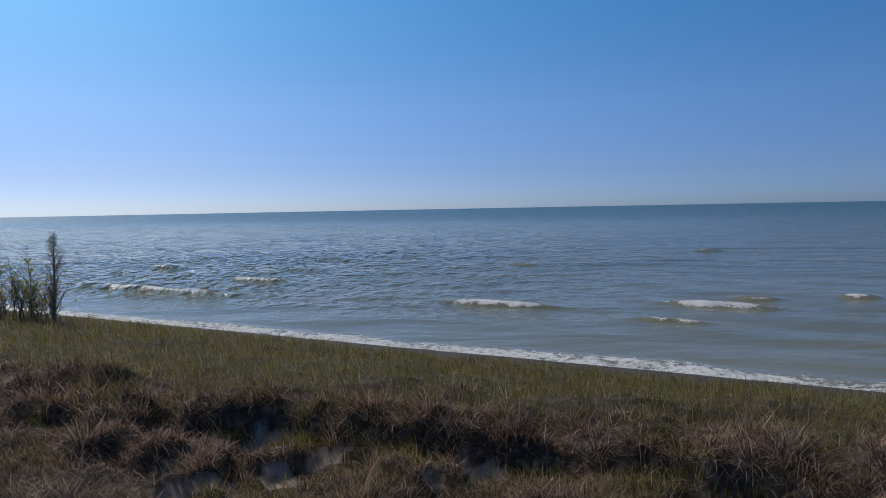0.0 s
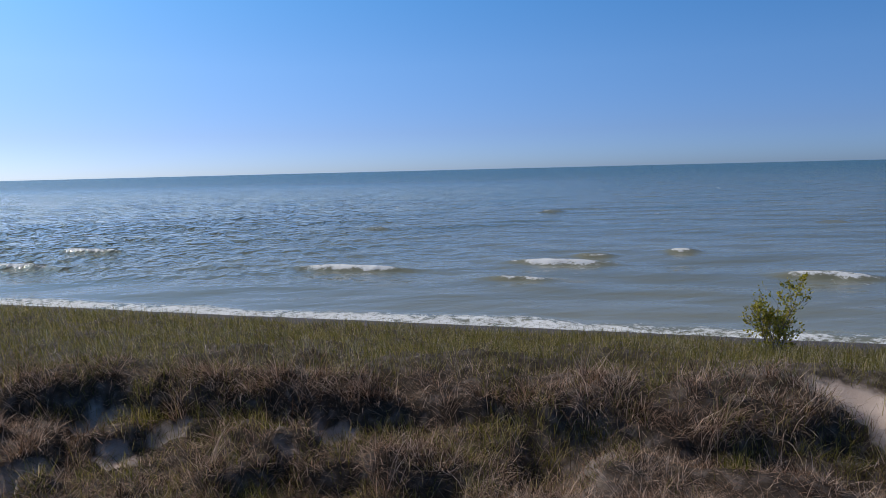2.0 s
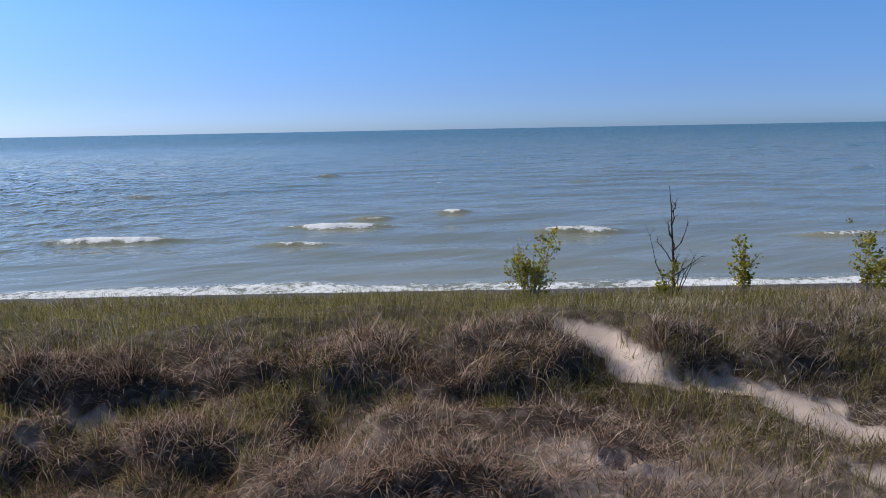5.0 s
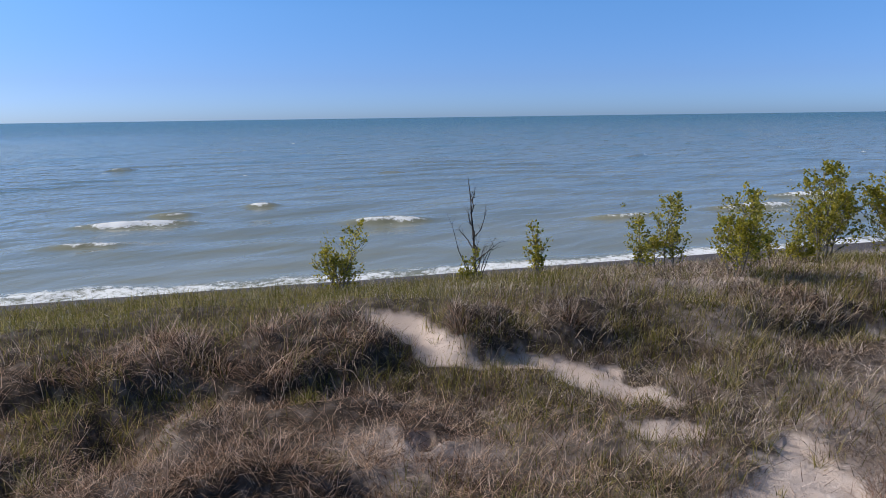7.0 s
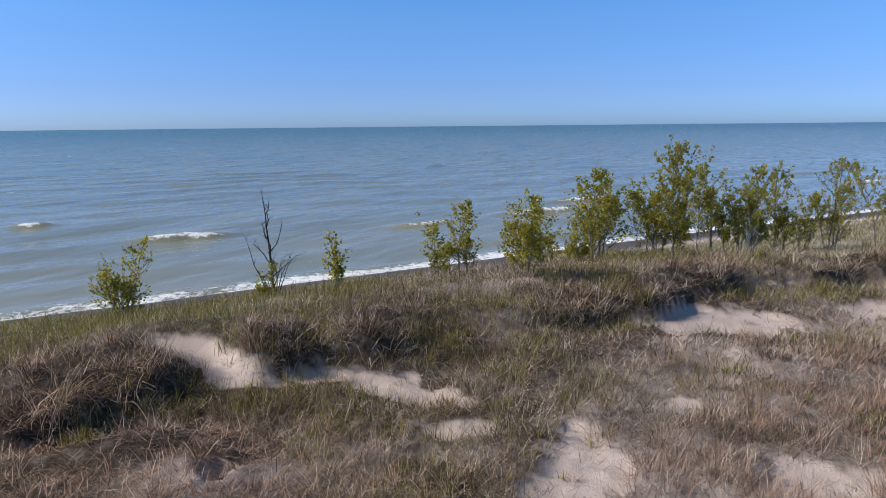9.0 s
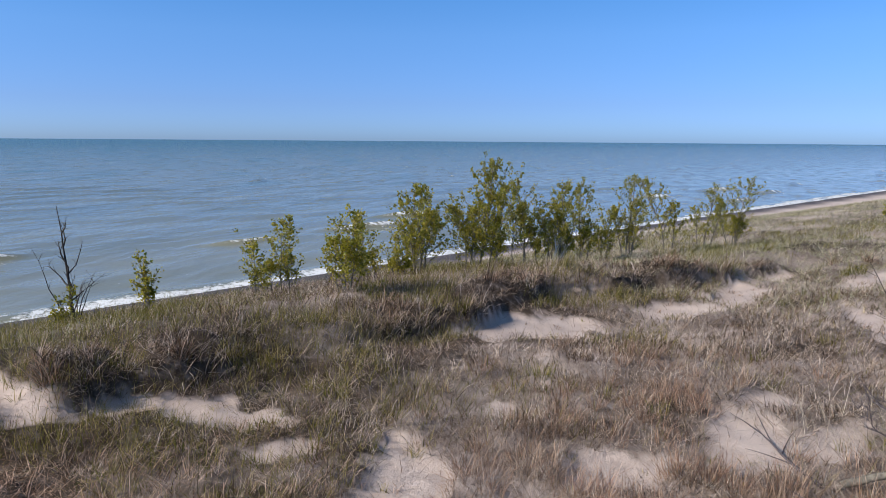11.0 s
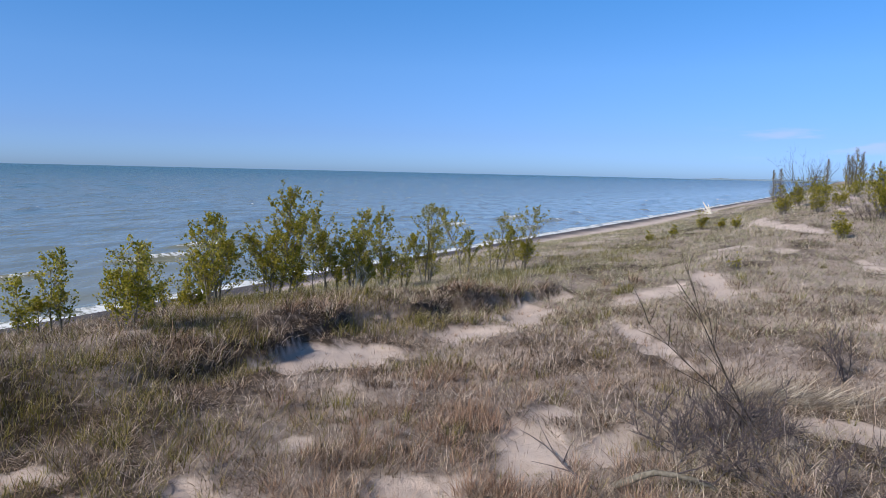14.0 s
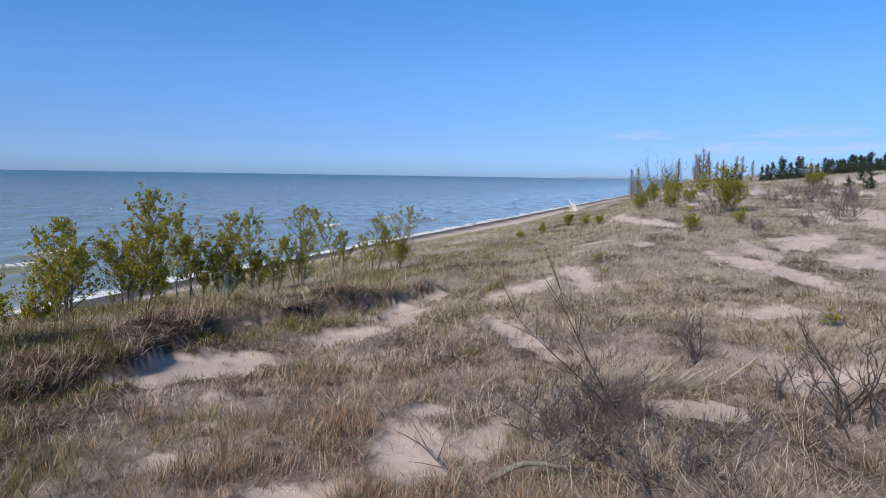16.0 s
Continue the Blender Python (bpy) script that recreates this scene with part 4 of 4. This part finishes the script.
sapling(spot(5.85, 14.0), 1.25, 0.8, 3, 150, 2, "sparse cottonwood seedling with few leaves near the brink", ROW, 0.2, 0.065)
# s, n, height, spread, stems, leaves, seed
CREST_TREES = (
    (8.15, 12.8, 1.62, 1.1, 3, 620, 3), (7.85, 10.3, 1.5, 1.05, 4, 760, 4), (7.3, 12.4, 1.2, 0.8, 2, 200, 19), (9.0, 11.6, 1.0, 0.8, 2, 150, 20), (10.1, 12.4, 1.5, 0.9, 3, 420, 22), (12.7, 11.7, 1.6, 0.9, 3, 520, 23), (17.2, 12.6, 2.0, 0.9, 3, 700, 24), (19.2, 12.2, 1.7, 0.9, 3, 450, 25), (11.2, 11.9, 2.05, 0.95, 3, 1050, 5),
    (11.9, 12.6, 2.2, 0.85, 3, 1000, 14), (13.5, 12.1, 2.7, 1.1, 4, 2500, 6), (14.4, 12.5, 2.2, 0.9, 2, 700, 17), (15.6, 12.3, 2.45, 0.95, 3, 1300, 7), (16.7, 12.0, 2.35, 0.95, 4, 1500, 21),
    (18.1, 12.2, 2.4, 0.9, 3, 1100, 8), (20.4, 12.0, 2.65, 0.95, 4, 1500, 9), (22.9, 12.0, 2.75, 0.85, 2, 900, 10), (26.2, 12.1, 2.5, 0.8, 3, 800, 11), (28.3, 11.9, 2.8, 0.95, 4, 1600, 12),
    (10.3, 11.6, 0.9, 1.3, 4, 360, 13), (14.9, 12.2, 1.5, 0.8, 1, 130, 15))
for s_, n_, h_, w_, st_, lv_, seed_ in CREST_TREES:
    sapling(spot(s_, n_), h_, w_, st_, lv_, seed_, YOUNG, ROW, 0.12, 0.05)


def dead_shrub(base, height, seed):
    rnd = random.Random(seed)
    shrub = tagged(new("dead_shrub"), "dead leafless dark shrub standing among grass", "shrub")
    shrub.location = base
    main = limb(rnd, Vector((0, 0, -0.05)), Vector((-0.02, 0, 1)), height, 0.036, 9, 0.06)
    part("trunk", mesh_from("trunk", *tubes([main], 6), DARK_BARK, True), shrub)
    lines = []
    for u, v, up, reach in ((0.16, 0.4, 0.9, 0.42), (0.24, 3.3, 0.8, 0.36), (0.33, 5.4, 0.7, 0.34), (0.4, 1.3, 0.9, 0.38), (0.5, 3.9, 0.8, 0.26), (0.55, 6.0, 1.0, 0.3), (0.66, 2.6, 0.9, 0.18), (0.74, 0.2, 0.9, 0.2), (0.85, 4.0, 1.2, 0.12)):
        i = int(u * 9)
        b = limb(rnd, main[i][0], Vector((math.cos(v), math.sin(v), up)), height * reach, 0.016, 6, 0.2, 0.06)
        lines.append(b)
        for q in (2, 3, 4, 5):
            d = (b[q][0] - b[q - 1][0]).normalized() + Vector((rnd.gauss(0, 0.5), rnd.gauss(0, 0.5), rnd.gauss(0.15, 0.3)))
            lines.append(limb(rnd, b[q][0], d, height * rnd.uniform(0.06, 0.14), 0.006, 3, 0.2))
    for v, tilt, tall in ((0.5, 0.25, 0.45), (2.8, 0.32, 0.72), (4.4, 0.4, 0.5), (5.6, 0.3, 0.4)):
        b = limb(rnd, Vector((0.05 * math.cos(v), 0.05 * math.sin(v), -0.03)), Vector((tilt * math.cos(v), tilt * math.sin(v), 1)), height * tall, 0.013, 6, 0.12)
        lines.append(b)
        for q in (3, 4, 5):
            lines.append(limb(rnd, b[q][0], (b[q][0] - b[q - 1][0]).normalized() + Vector((rnd.gauss(0, 0.5), rnd.gauss(0, 0.5), 0)), height * 0.1, 0.005, 3, 0.2))
    part("limb_spray", mesh_from("limb_spray", *tubes(lines, 4), DARK_BARK, True), shrub)


dead_shrub(spot(4.4, 13.6), 2.2, 21)
sapling(spot(4.2, 13.5), 0.8, 0.9, 3, 90, 18, "small leafy cottonwood sprout beside a dead shrub", ROW, 0.2, 0.055)


def bare_shrub(base, height, spread, stems, seed, label, lean=(0, 0), name="bare_shrub", category="shrub", up=1.0, wobble=0.2, bark=None):
    """Leafless thicket: thin forking stems from one root."""
    rnd = random.Random(seed)
    shrub = tagged(new(name), label, category)
    shrub.location = base
    main, fine = [], []
    for k in range(stems):
        v = rnd.uniform(0, 2 * math.pi)
        tilt = spread * rnd.uniform(0.15, 1.0)
        start = Vector((0.45 * spread * height * rnd.gauss(0, 0.5), 0.45 * spread * height * rnd.gauss(0, 0.5), -0.06))
        a = limb(rnd, start, Vector((tilt * math.cos(v) + lean[0], tilt * math.sin(v) + lean[1], up * rnd.uniform(0.6, 1.4))), height * rnd.uniform(0.5, 1.0), 0.004 + 0.006 * height, 6, wobble, 0.03)
        main.append(a)
        for q in range(2, 7):
            for _ in range(2):
                d = (a[q][0] - a[q - 1][0]).normalized() + Vector((rnd.gauss(0, 0.5), rnd.gauss(0, 0.5), rnd.gauss(0.1, 0.3)))
                b = limb(rnd, a[q][0], d, height * rnd.uniform(0.12, 0.34), 0.0062, 4, wobble, 0.03)
                fine.append(b)
                fine.append(limb(rnd, b[2][0], d + Vector((rnd.gauss(0, 0.5), rnd.gauss(0, 0.5), 0.2)), height * 0.13, 0.004, 3, 0.15))
    for k, a in enumerate(main):
        part("stem", mesh_from("stem", *tubes([a] + fine[k * 20:k * 20 + 20], 4), bark or TWIG, True), shrub)
    return shrub


LOW = "low tangled leafless shrub among dead grass"
bare_shrub(spot(9.9, -1.75), 1.6, 0.7, 9, 31, "leafless dark shrub with forked twigs on sandy ground", wobble=0.24, bark=DARK_BARK)
for s_, n_, h_, st_, seed_ in ((8.6, 1.25, 0.95, 16, 32), (9.1, 0.95, 0.9, 14, 36), (8.3, 0.7, 0.8, 14, 37), (9.7, 0.95, 0.8, 9, 38), (7.6, 0.1, 0.7, 10, 39), (8.9, -0.2, 0.75, 8, 40), (8.6, 1.85, 0.85, 9, 42), (8.0, 1.4, 0.6, 8, 43)):
    bare_shrub(spot(s_, n_), h_, 1.0, st_, seed_, LOW, up=0.4, wobble=0.32)
bare_shrub(spot(9.3, 0.7), 2.2, 0.1, 2, 33, "long bare slanting branch rising from a thicket", (0.35, 1.15), up=1.0, wobble=0.08, bark=DARK_BARK)
bare_shrub(spot(15.2, 11.2), 1.2, 0.2, 3, 44, "bleached dead branch leaning beside young cottonwoods", (0.05, -0.55), name="dead_branch", category="branch", bark=BLEACHED, wobble=0.12)
bare_shrub(spot(9.3, 1.1), 1.0, 0.7, 5, 41, "thin leafless shrub on sandy ground", wobble=0.25)
bare_shrub(spot(12.6, 0.1), 1.1, 0.6, 6, 34, "thin leafless shrub on sandy ground", wobble=0.25)
bare_shrub(spot(11.3, -1.3), 0.9, 0.9, 9, 35, "leafless thicket beside sandy hollow", up=0.6, wobble=0.28)


# ---- the far end: driftwood, poplars, pines ----
def driftwood(base):
    rnd = random.Random(41)
    pile = tagged(new("driftwood"), "bleached uprooted tree with bare roots on the beach", "driftwood")
    pile.location = base
    along, up, away = Vector((-0.3, -0.95, 0)), Vector((0, 0, 1)), Vector((0.95, -0.3, 0))
    # along, up, away from a common foot; length and thickness
    for name_, a, h, w, length, thick in (("trunk", -0.75, 1.0, 0.1, 2.1, 0.26), ("root", -0.35, 1.0, 0.3, 1.6, 0.2), ("root", -1.0, 0.62, -0.2, 1.8, 0.16), ("root", 0.85, 0.3, 0.2, 1.5, 0.15),
                                          ("root", -1.0, 0.12, 0.3, 2.2, 0.16), ("root", -0.9, 0.05, -0.6, 1.5, 0.12), ("root", 0.5, 0.7, -0.3, 1.0, 0.09)):
        start = along * (0.7 if a < 0 else 0.2) + up * 0.08
        line = limb(rnd, start, along * a + up * h + away * w, length, thick, 5, 0.05)
        part(name_, mesh_from(name_, *tubes([line], 7), BLEACHED, True), pile)


driftwood(spot(104.0, 16.3))


def poplar(base, height, width, leaves, seed, label, foliage=None, name="poplar"):
    """A narrow tree with steep branches."""
    rnd = random.Random(seed)
    tree = tagged(new(name), label, "tree")
    tree.location = base
    trunk = limb(rnd, Vector((0, 0, -0.1)), Vector((0, 0, 1)), height, 0.018 * height, 8, 0.02)
    part("trunk", mesh_from("trunk", *tubes([trunk], 6), BARK, True), tree)
    lines, spots = [], []
    for j in range(60):
        u = 0.05 + 0.9 * j / 60
        v = rnd.uniform(0, 2 * math.pi)
        i = int(u * 8)
        b = limb(rnd, trunk[i][0].lerp(trunk[i + 1][0], u * 8 - i), Vector((math.cos(v) * width, math.sin(v) * width, 1)), height * 0.30 * (1.12 - u), 0.006 * height * (1.1 - u), 4, 0.08, 0.1)
        lines.append(b)
        spots += [(b[q + 1][0], (b[q + 1][0] - b[q][0]).normalized()) for q in range(4)]
    part("limb_spray", mesh_from("limb_spray", *tubes(lines, 4), BARK, True), tree)
    full = []
    for i in range(leaves):
        p, d = spots[rnd.randrange(len(spots))]
        full.append((p + Vector((rnd.gauss(0, 0.03), rnd.gauss(0, 0.03), rnd.gauss(0, 0.05))) * height * 0.5, d))
    if leaves:
        part("crown", leaf_mesh("crown", full, 0.009 * height + 0.018, foliage or BUD, rnd), tree)
    return tree


def pine(base, height, width, seed, label):
    """A conifer: whorled limbs carrying dense tufts of needles."""
    rnd = random.Random(seed)
    tree = tagged(new("pine"), label, "tree", "pines on the far dune")
    tree.location = base
    trunk = limb(rnd, Vector((0, 0, -0.1)), Vector((0, 0, 1)), height, 0.02 * height, 6, 0.02)
    part("trunk", mesh_from("trunk", *tubes([trunk], 6), DARK_BARK, True), tree)
    lines, spots = [], []
    for j in range(38):
        u = 0.02 + 0.96 * ((j + rnd.random()) / 38) ** 1.5
        v = rnd.uniform(0, 2 * math.pi)
        reach = width * height * (1.03 - u) * rnd.uniform(0.4, 1.4)
        b = limb(rnd, Vector((0, 0, u * height)), Vector((math.cos(v), math.sin(v), 0.25)), reach, 0.006 * height, 4, 0.08, 0.05)
        lines.append(b)
        spots += [(b[q + 1][0], (b[q + 1][0] - b[q][0]).normalized()) for q in range(4)]
    part("limb_spray", mesh_from("limb_spray", *tubes(lines, 4), DARK_BARK, True), tree)
    full = []
    for i in range(900):
        p, d = spots[rnd.randrange(len(spots))]
        full.append((p + Vector((rnd.gauss(0, 0.035), rnd.gauss(0, 0.035), rnd.gauss(-0.02, 0.05))) * height, d))
    part("crown", leaf_mesh("crown", full, 0.035 * height + 0.05, NEEDLE, rnd), tree)


SLIM = "slim upright poplar with sparse new leaves beside the beach grass"
for s_, n_, h_, seed_ in ((-21.6, 13.7, 2.9, 51),):
    poplar(spot(s_, n_), h_, 0.75, 1000, seed_, SLIM)
for s_, n_, h_, seed_ in ((-21.8, 13.3, 1.7, 53), (-22.4, 13.4, 2.2, 54), (-22.8, 13.3, 2.0, 55), (-22.0, 13.9, 1.6, 56), (-23.1, 13.0, 2.2, 57)):
    sapling(spot(s_, n_), h_, 0.8, 5, 90, seed_, "young cottonwood with thin leaves beside slim poplars", "", 0.1)
for s_, n_, h_, seed_ in ((90.0, -0.2, 3.6, 61), (91.0, -1.1, 4.3, 62), (91.4, -0.8, 3.6, 63), (92.0, -1.9, 3.3, 64), (91.6, -1.5, 3.9, 65), (94.0, -2.8, 2.7, 66), (95.0, -3.5, 3.0, 67), (90.4, -0.5, 3.0, 60),
                          (97.0, -5.0, 3.5, 68), (98.0, -5.8, 3.4, 69), (100.0, -7.2, 2.9, 70), (86.0, 1.6, 3.2, 58), (92.0, 7.0, 4.1, 59), (93.0, 6.4, 4.0, 57)):
    poplar(spot(s_, n_), h_, 0.75, 1500, seed_, "tall slim poplar in early leaf on the far dune")
for s_, n_, h_, seed_ in ((78.0, 3.6, 4.3, 71), (77.0, 5.2, 2.6, 72), (79.0, 2.2, 3.0, 73)):
    bare_shrub(spot(s_, n_), h_, 0.5, 16, seed_, "bare spreading grey tree on the far dune", name="bare_tree", category="tree")
pine(spot(80.0, -4.1), 2.2, 0.5, 81, "rounded dark green pine on the far dune")
pine(spot(79.0, -3.3), 1.7, 0.6, 80, "rounded dark green pine on the far dune")
# dark shrubs of the bluff, built as small pines
for s_, n_, h_, seed_ in ((57.0, -11.6, 0.9, 82), (90.0, -17.6, 1.4, 83), (98.0, -20.2, 1.5, 84), (66.0, -11.9, 0.7, 85)):
    pine(spot(s_, n_), h_, 0.7, seed_, "low rounded dark shrub on the sandy bluff")
RIDGE = "dark pine on the ridge of the far dune"
for s_, n_, h_, seed_ in ((110.0, -9.2, 2.1, 401), (111.0, -10.0, 2.3, 402), (112.0, -10.7, 2.6, 403), (114.0, -12.0, 3.3, 404), (114.5, -12.6, 2.9, 405), (113.0, -13.2, 2.4, 406), (115.0, -14.4, 3.1, 407),
                          (116.0, -15.1, 3.0, 408), (116.0, -16.2, 1.9, 409), (118.0, -17.4, 1.9, 410), (120.0, -19.0, 2.2, 411)):
    pine(spot(s_, n_), h_, 0.36, seed_, RIDGE)
for k in range(40):
    pine(spot(122 + 7 * math.sin(k * 2.1), -19.5 - 0.36 * k), 2.3 + 0.3 * math.sin(k * 1.7) + 0.45 * math.sin(k * 3.1), 0.44 + 0.1 * math.sin(k * 5.0), 90 + k, RIDGE)
# shrubs of the hillside
for s_, n_, h_, w_, lv_, seed_ in ((43.7, 3.0, 1.6, 1.3, 700, 201), (49.9, 2.5, 1.7, 1.3, 700, 202), (43.2, 1.2, 1.4, 1.3, 500, 203), (30.7, 0.1, 1.1, 1.0, 420, 204), (40.0, -1.6, 2.3, 1.6, 2600, 205),
                                  (45.5, 7.4, 1.2, 1.2, 420, 206), (40.5, 4.9, 0.7, 1.2, 200, 207), (45.3, 6.3, 0.6, 1.2, 160, 208), (38.8, 9.0, 0.6, 1.2, 160, 209), (42.0, 8.4, 0.7, 1.2, 180, 210),
                                  (34.0, -1.9, 0.8, 1.2, 240, 211), (15.3, -2.4, 0.45, 1.2, 45, 212), (46.5, 0.2, 1.3, 1.4, 500, 213), (52.0, 1.2, 1.5, 1.4, 600, 214), (22.7, 2.8, 0.5, 1.3, 40, 215),
                                  (56.0, -0.6, 1.5, 1.4, 600, 216), (67.0, -9.5, 1.9, 1.8, 1300, 217), (60.0, 2.0, 1.4, 1.4, 500, 218)):
    sapling(spot(s_, n_), h_, w_ * 0.95, 7, int(lv_ * 0.55), seed_, "low green cottonwood shrub scattered over the grassy hillside", "hillside shrubs", 0.1, 0.05 + 0.0006 * s_, name="cottonwood_shrub")
for s_, n_, h_, seed_ in ((38.5, -1.0, 1.3, 221), (36.0, -6.2, 1.3, 222), (40.0, -7.4, 1.4, 223), (45.0, -8.2, 1.4, 224), (33.0, -4.6, 0.9, 225), (50.0, -7.0, 1.3, 226), (42.0, -5.2, 1.2, 227),
                          (48.0, -8.8, 1.3, 228), (53.0, -8.2, 1.2, 229), (46.0, -6.6, 1.1, 230), (55.0, -6.4, 1.2, 231), (58.0, -8.6, 1.2, 232), (47.0, -4.4, 0.9, 233), (31.0, -2.4, 0.6, 234)):
    bare_shrub(spot(s_, n_), h_, 1.3, 16, seed_, "purplish leafless thicket on the grassy hillside")


def fallen_branch(base, length, turn, seed):
    rnd = random.Random(seed)
    thing = tagged(new("fallen_branch"), "weathered grey fallen branch lying on sandy grass", "branch")
    thing.location = base
    main = limb(rnd, Vector((0, 0, 0.03)), Vector((math.sin(radians(turn)), math.cos(radians(turn)), 0.06)), length, 0.022, 6, 0.1)
    part("bough", mesh_from("bough", *tubes([main], 6), TWIG, True), thing)
    for q in (2, 3, 4, 5):
        d = (main[q][0] - main[q - 1][0]).normalized() + Vector((rnd.gauss(0, 0.5), rnd.gauss(0, 0.5), rnd.uniform(0.1, 0.5)))
        part("twig", mesh_from("twig", *tubes([limb(rnd, main[q][0], d, length * 0.35, 0.009, 4, 0.15)], 4), TWIG, True), thing)


for s_, n_, l_, w_, seed_ in ((6.9, 2.1, 1.3, 60, 241), (6.6, 0.3, 1.0, 100, 242), (7.2, -1.2, 1.2, 20, 243), (8.6, 1.6, 1.5, 85, 244), (9.0, -1.4, 1.1, 130, 245), (6.2, 1.3, 0.8, 40, 246)):
    fallen_branch(spot(s_, n_), l_, w_, seed_)


def arched_bough(base, length, turn):
    """A dead bough whose middle stands clear of the sand."""
    rnd = random.Random(251)
    thing = tagged(new("fallen_bough"), "grey arched dead bough lying on sand among twigs", "branch")
    thing.location = base
    way = Vector((math.sin(radians(turn)), math.cos(radians(turn)), 0))
    line = [(way * length * (u - 0.5) + Vector((rnd.gauss(0, 0.02), rnd.gauss(0, 0.02), 0.2 * math.sin(math.pi * u) - 0.03)), 0.042 - 0.025 * u) for u in (0, 0.12, 0.25, 0.4, 0.55, 0.7, 0.85, 1.0)]
    part("bough", mesh_from("bough", *tubes([line], 7), BARK, True), thing)
    for q in (2, 3, 4, 5, 6):
        d = way + Vector((rnd.gauss(0, 0.6), rnd.gauss(0, 0.6), rnd.uniform(-0.2, 0.5)))
        part("twig", mesh_from("twig", *tubes([limb(rnd, line[q][0], d, 0.45 * length * rnd.uniform(0.5, 1), 0.01, 4, 0.15)], 4), TWIG, True), thing)


arched_bough(spot(7.35, 1.5), 1.1, 190)


def leaning_stick(base, way, length):
    """One straight bleached stick, stuck aslant in the sand."""
    thing = tagged(new("stick"), "straight pale bleached stick slanting out of sand", "stick")
    thing.location = base
    part("shaft", mesh_from("shaft", *tubes([limb(random.Random(261), Vector((0, 0, -0.05)), Vector(way), length, 0.012, 5, 0.02)], 5), BLEACHED, True), thing)


leaning_stick(spot(11.9, -0.35), (-0.25, -0.85, 0.8), 0.95)


def old_post(base):
    """A leaning grey post left on the hillside."""
    thing = tagged(new("wooden_post"), "weathered grey wooden post on the far hillside", "post")
    thing.location = base
    bm = bmesh.new()
    bmesh.ops.create_cone(bm, cap_ends=True, segments=10, radius1=0.07, radius2=0.06, depth=1.0, matrix=Matrix.Translation((0, 0, 0.42)) @ pose(0, 0, 0, 4, 2, 0))
    bmesh.ops.bevel(bm, geom=[e for e in bm.edges if len(e.link_faces) == 2 and e.calc_face_angle() > 1.0], offset=0.01, segments=1, affect="EDGES")
    me = bpy.data.meshes.new("shaft")
    bm.to_mesh(me)
    bm.free()
    me.materials.append(BARK)
    part("shaft", me, thing)


old_post(spot(45.0, -4.0))
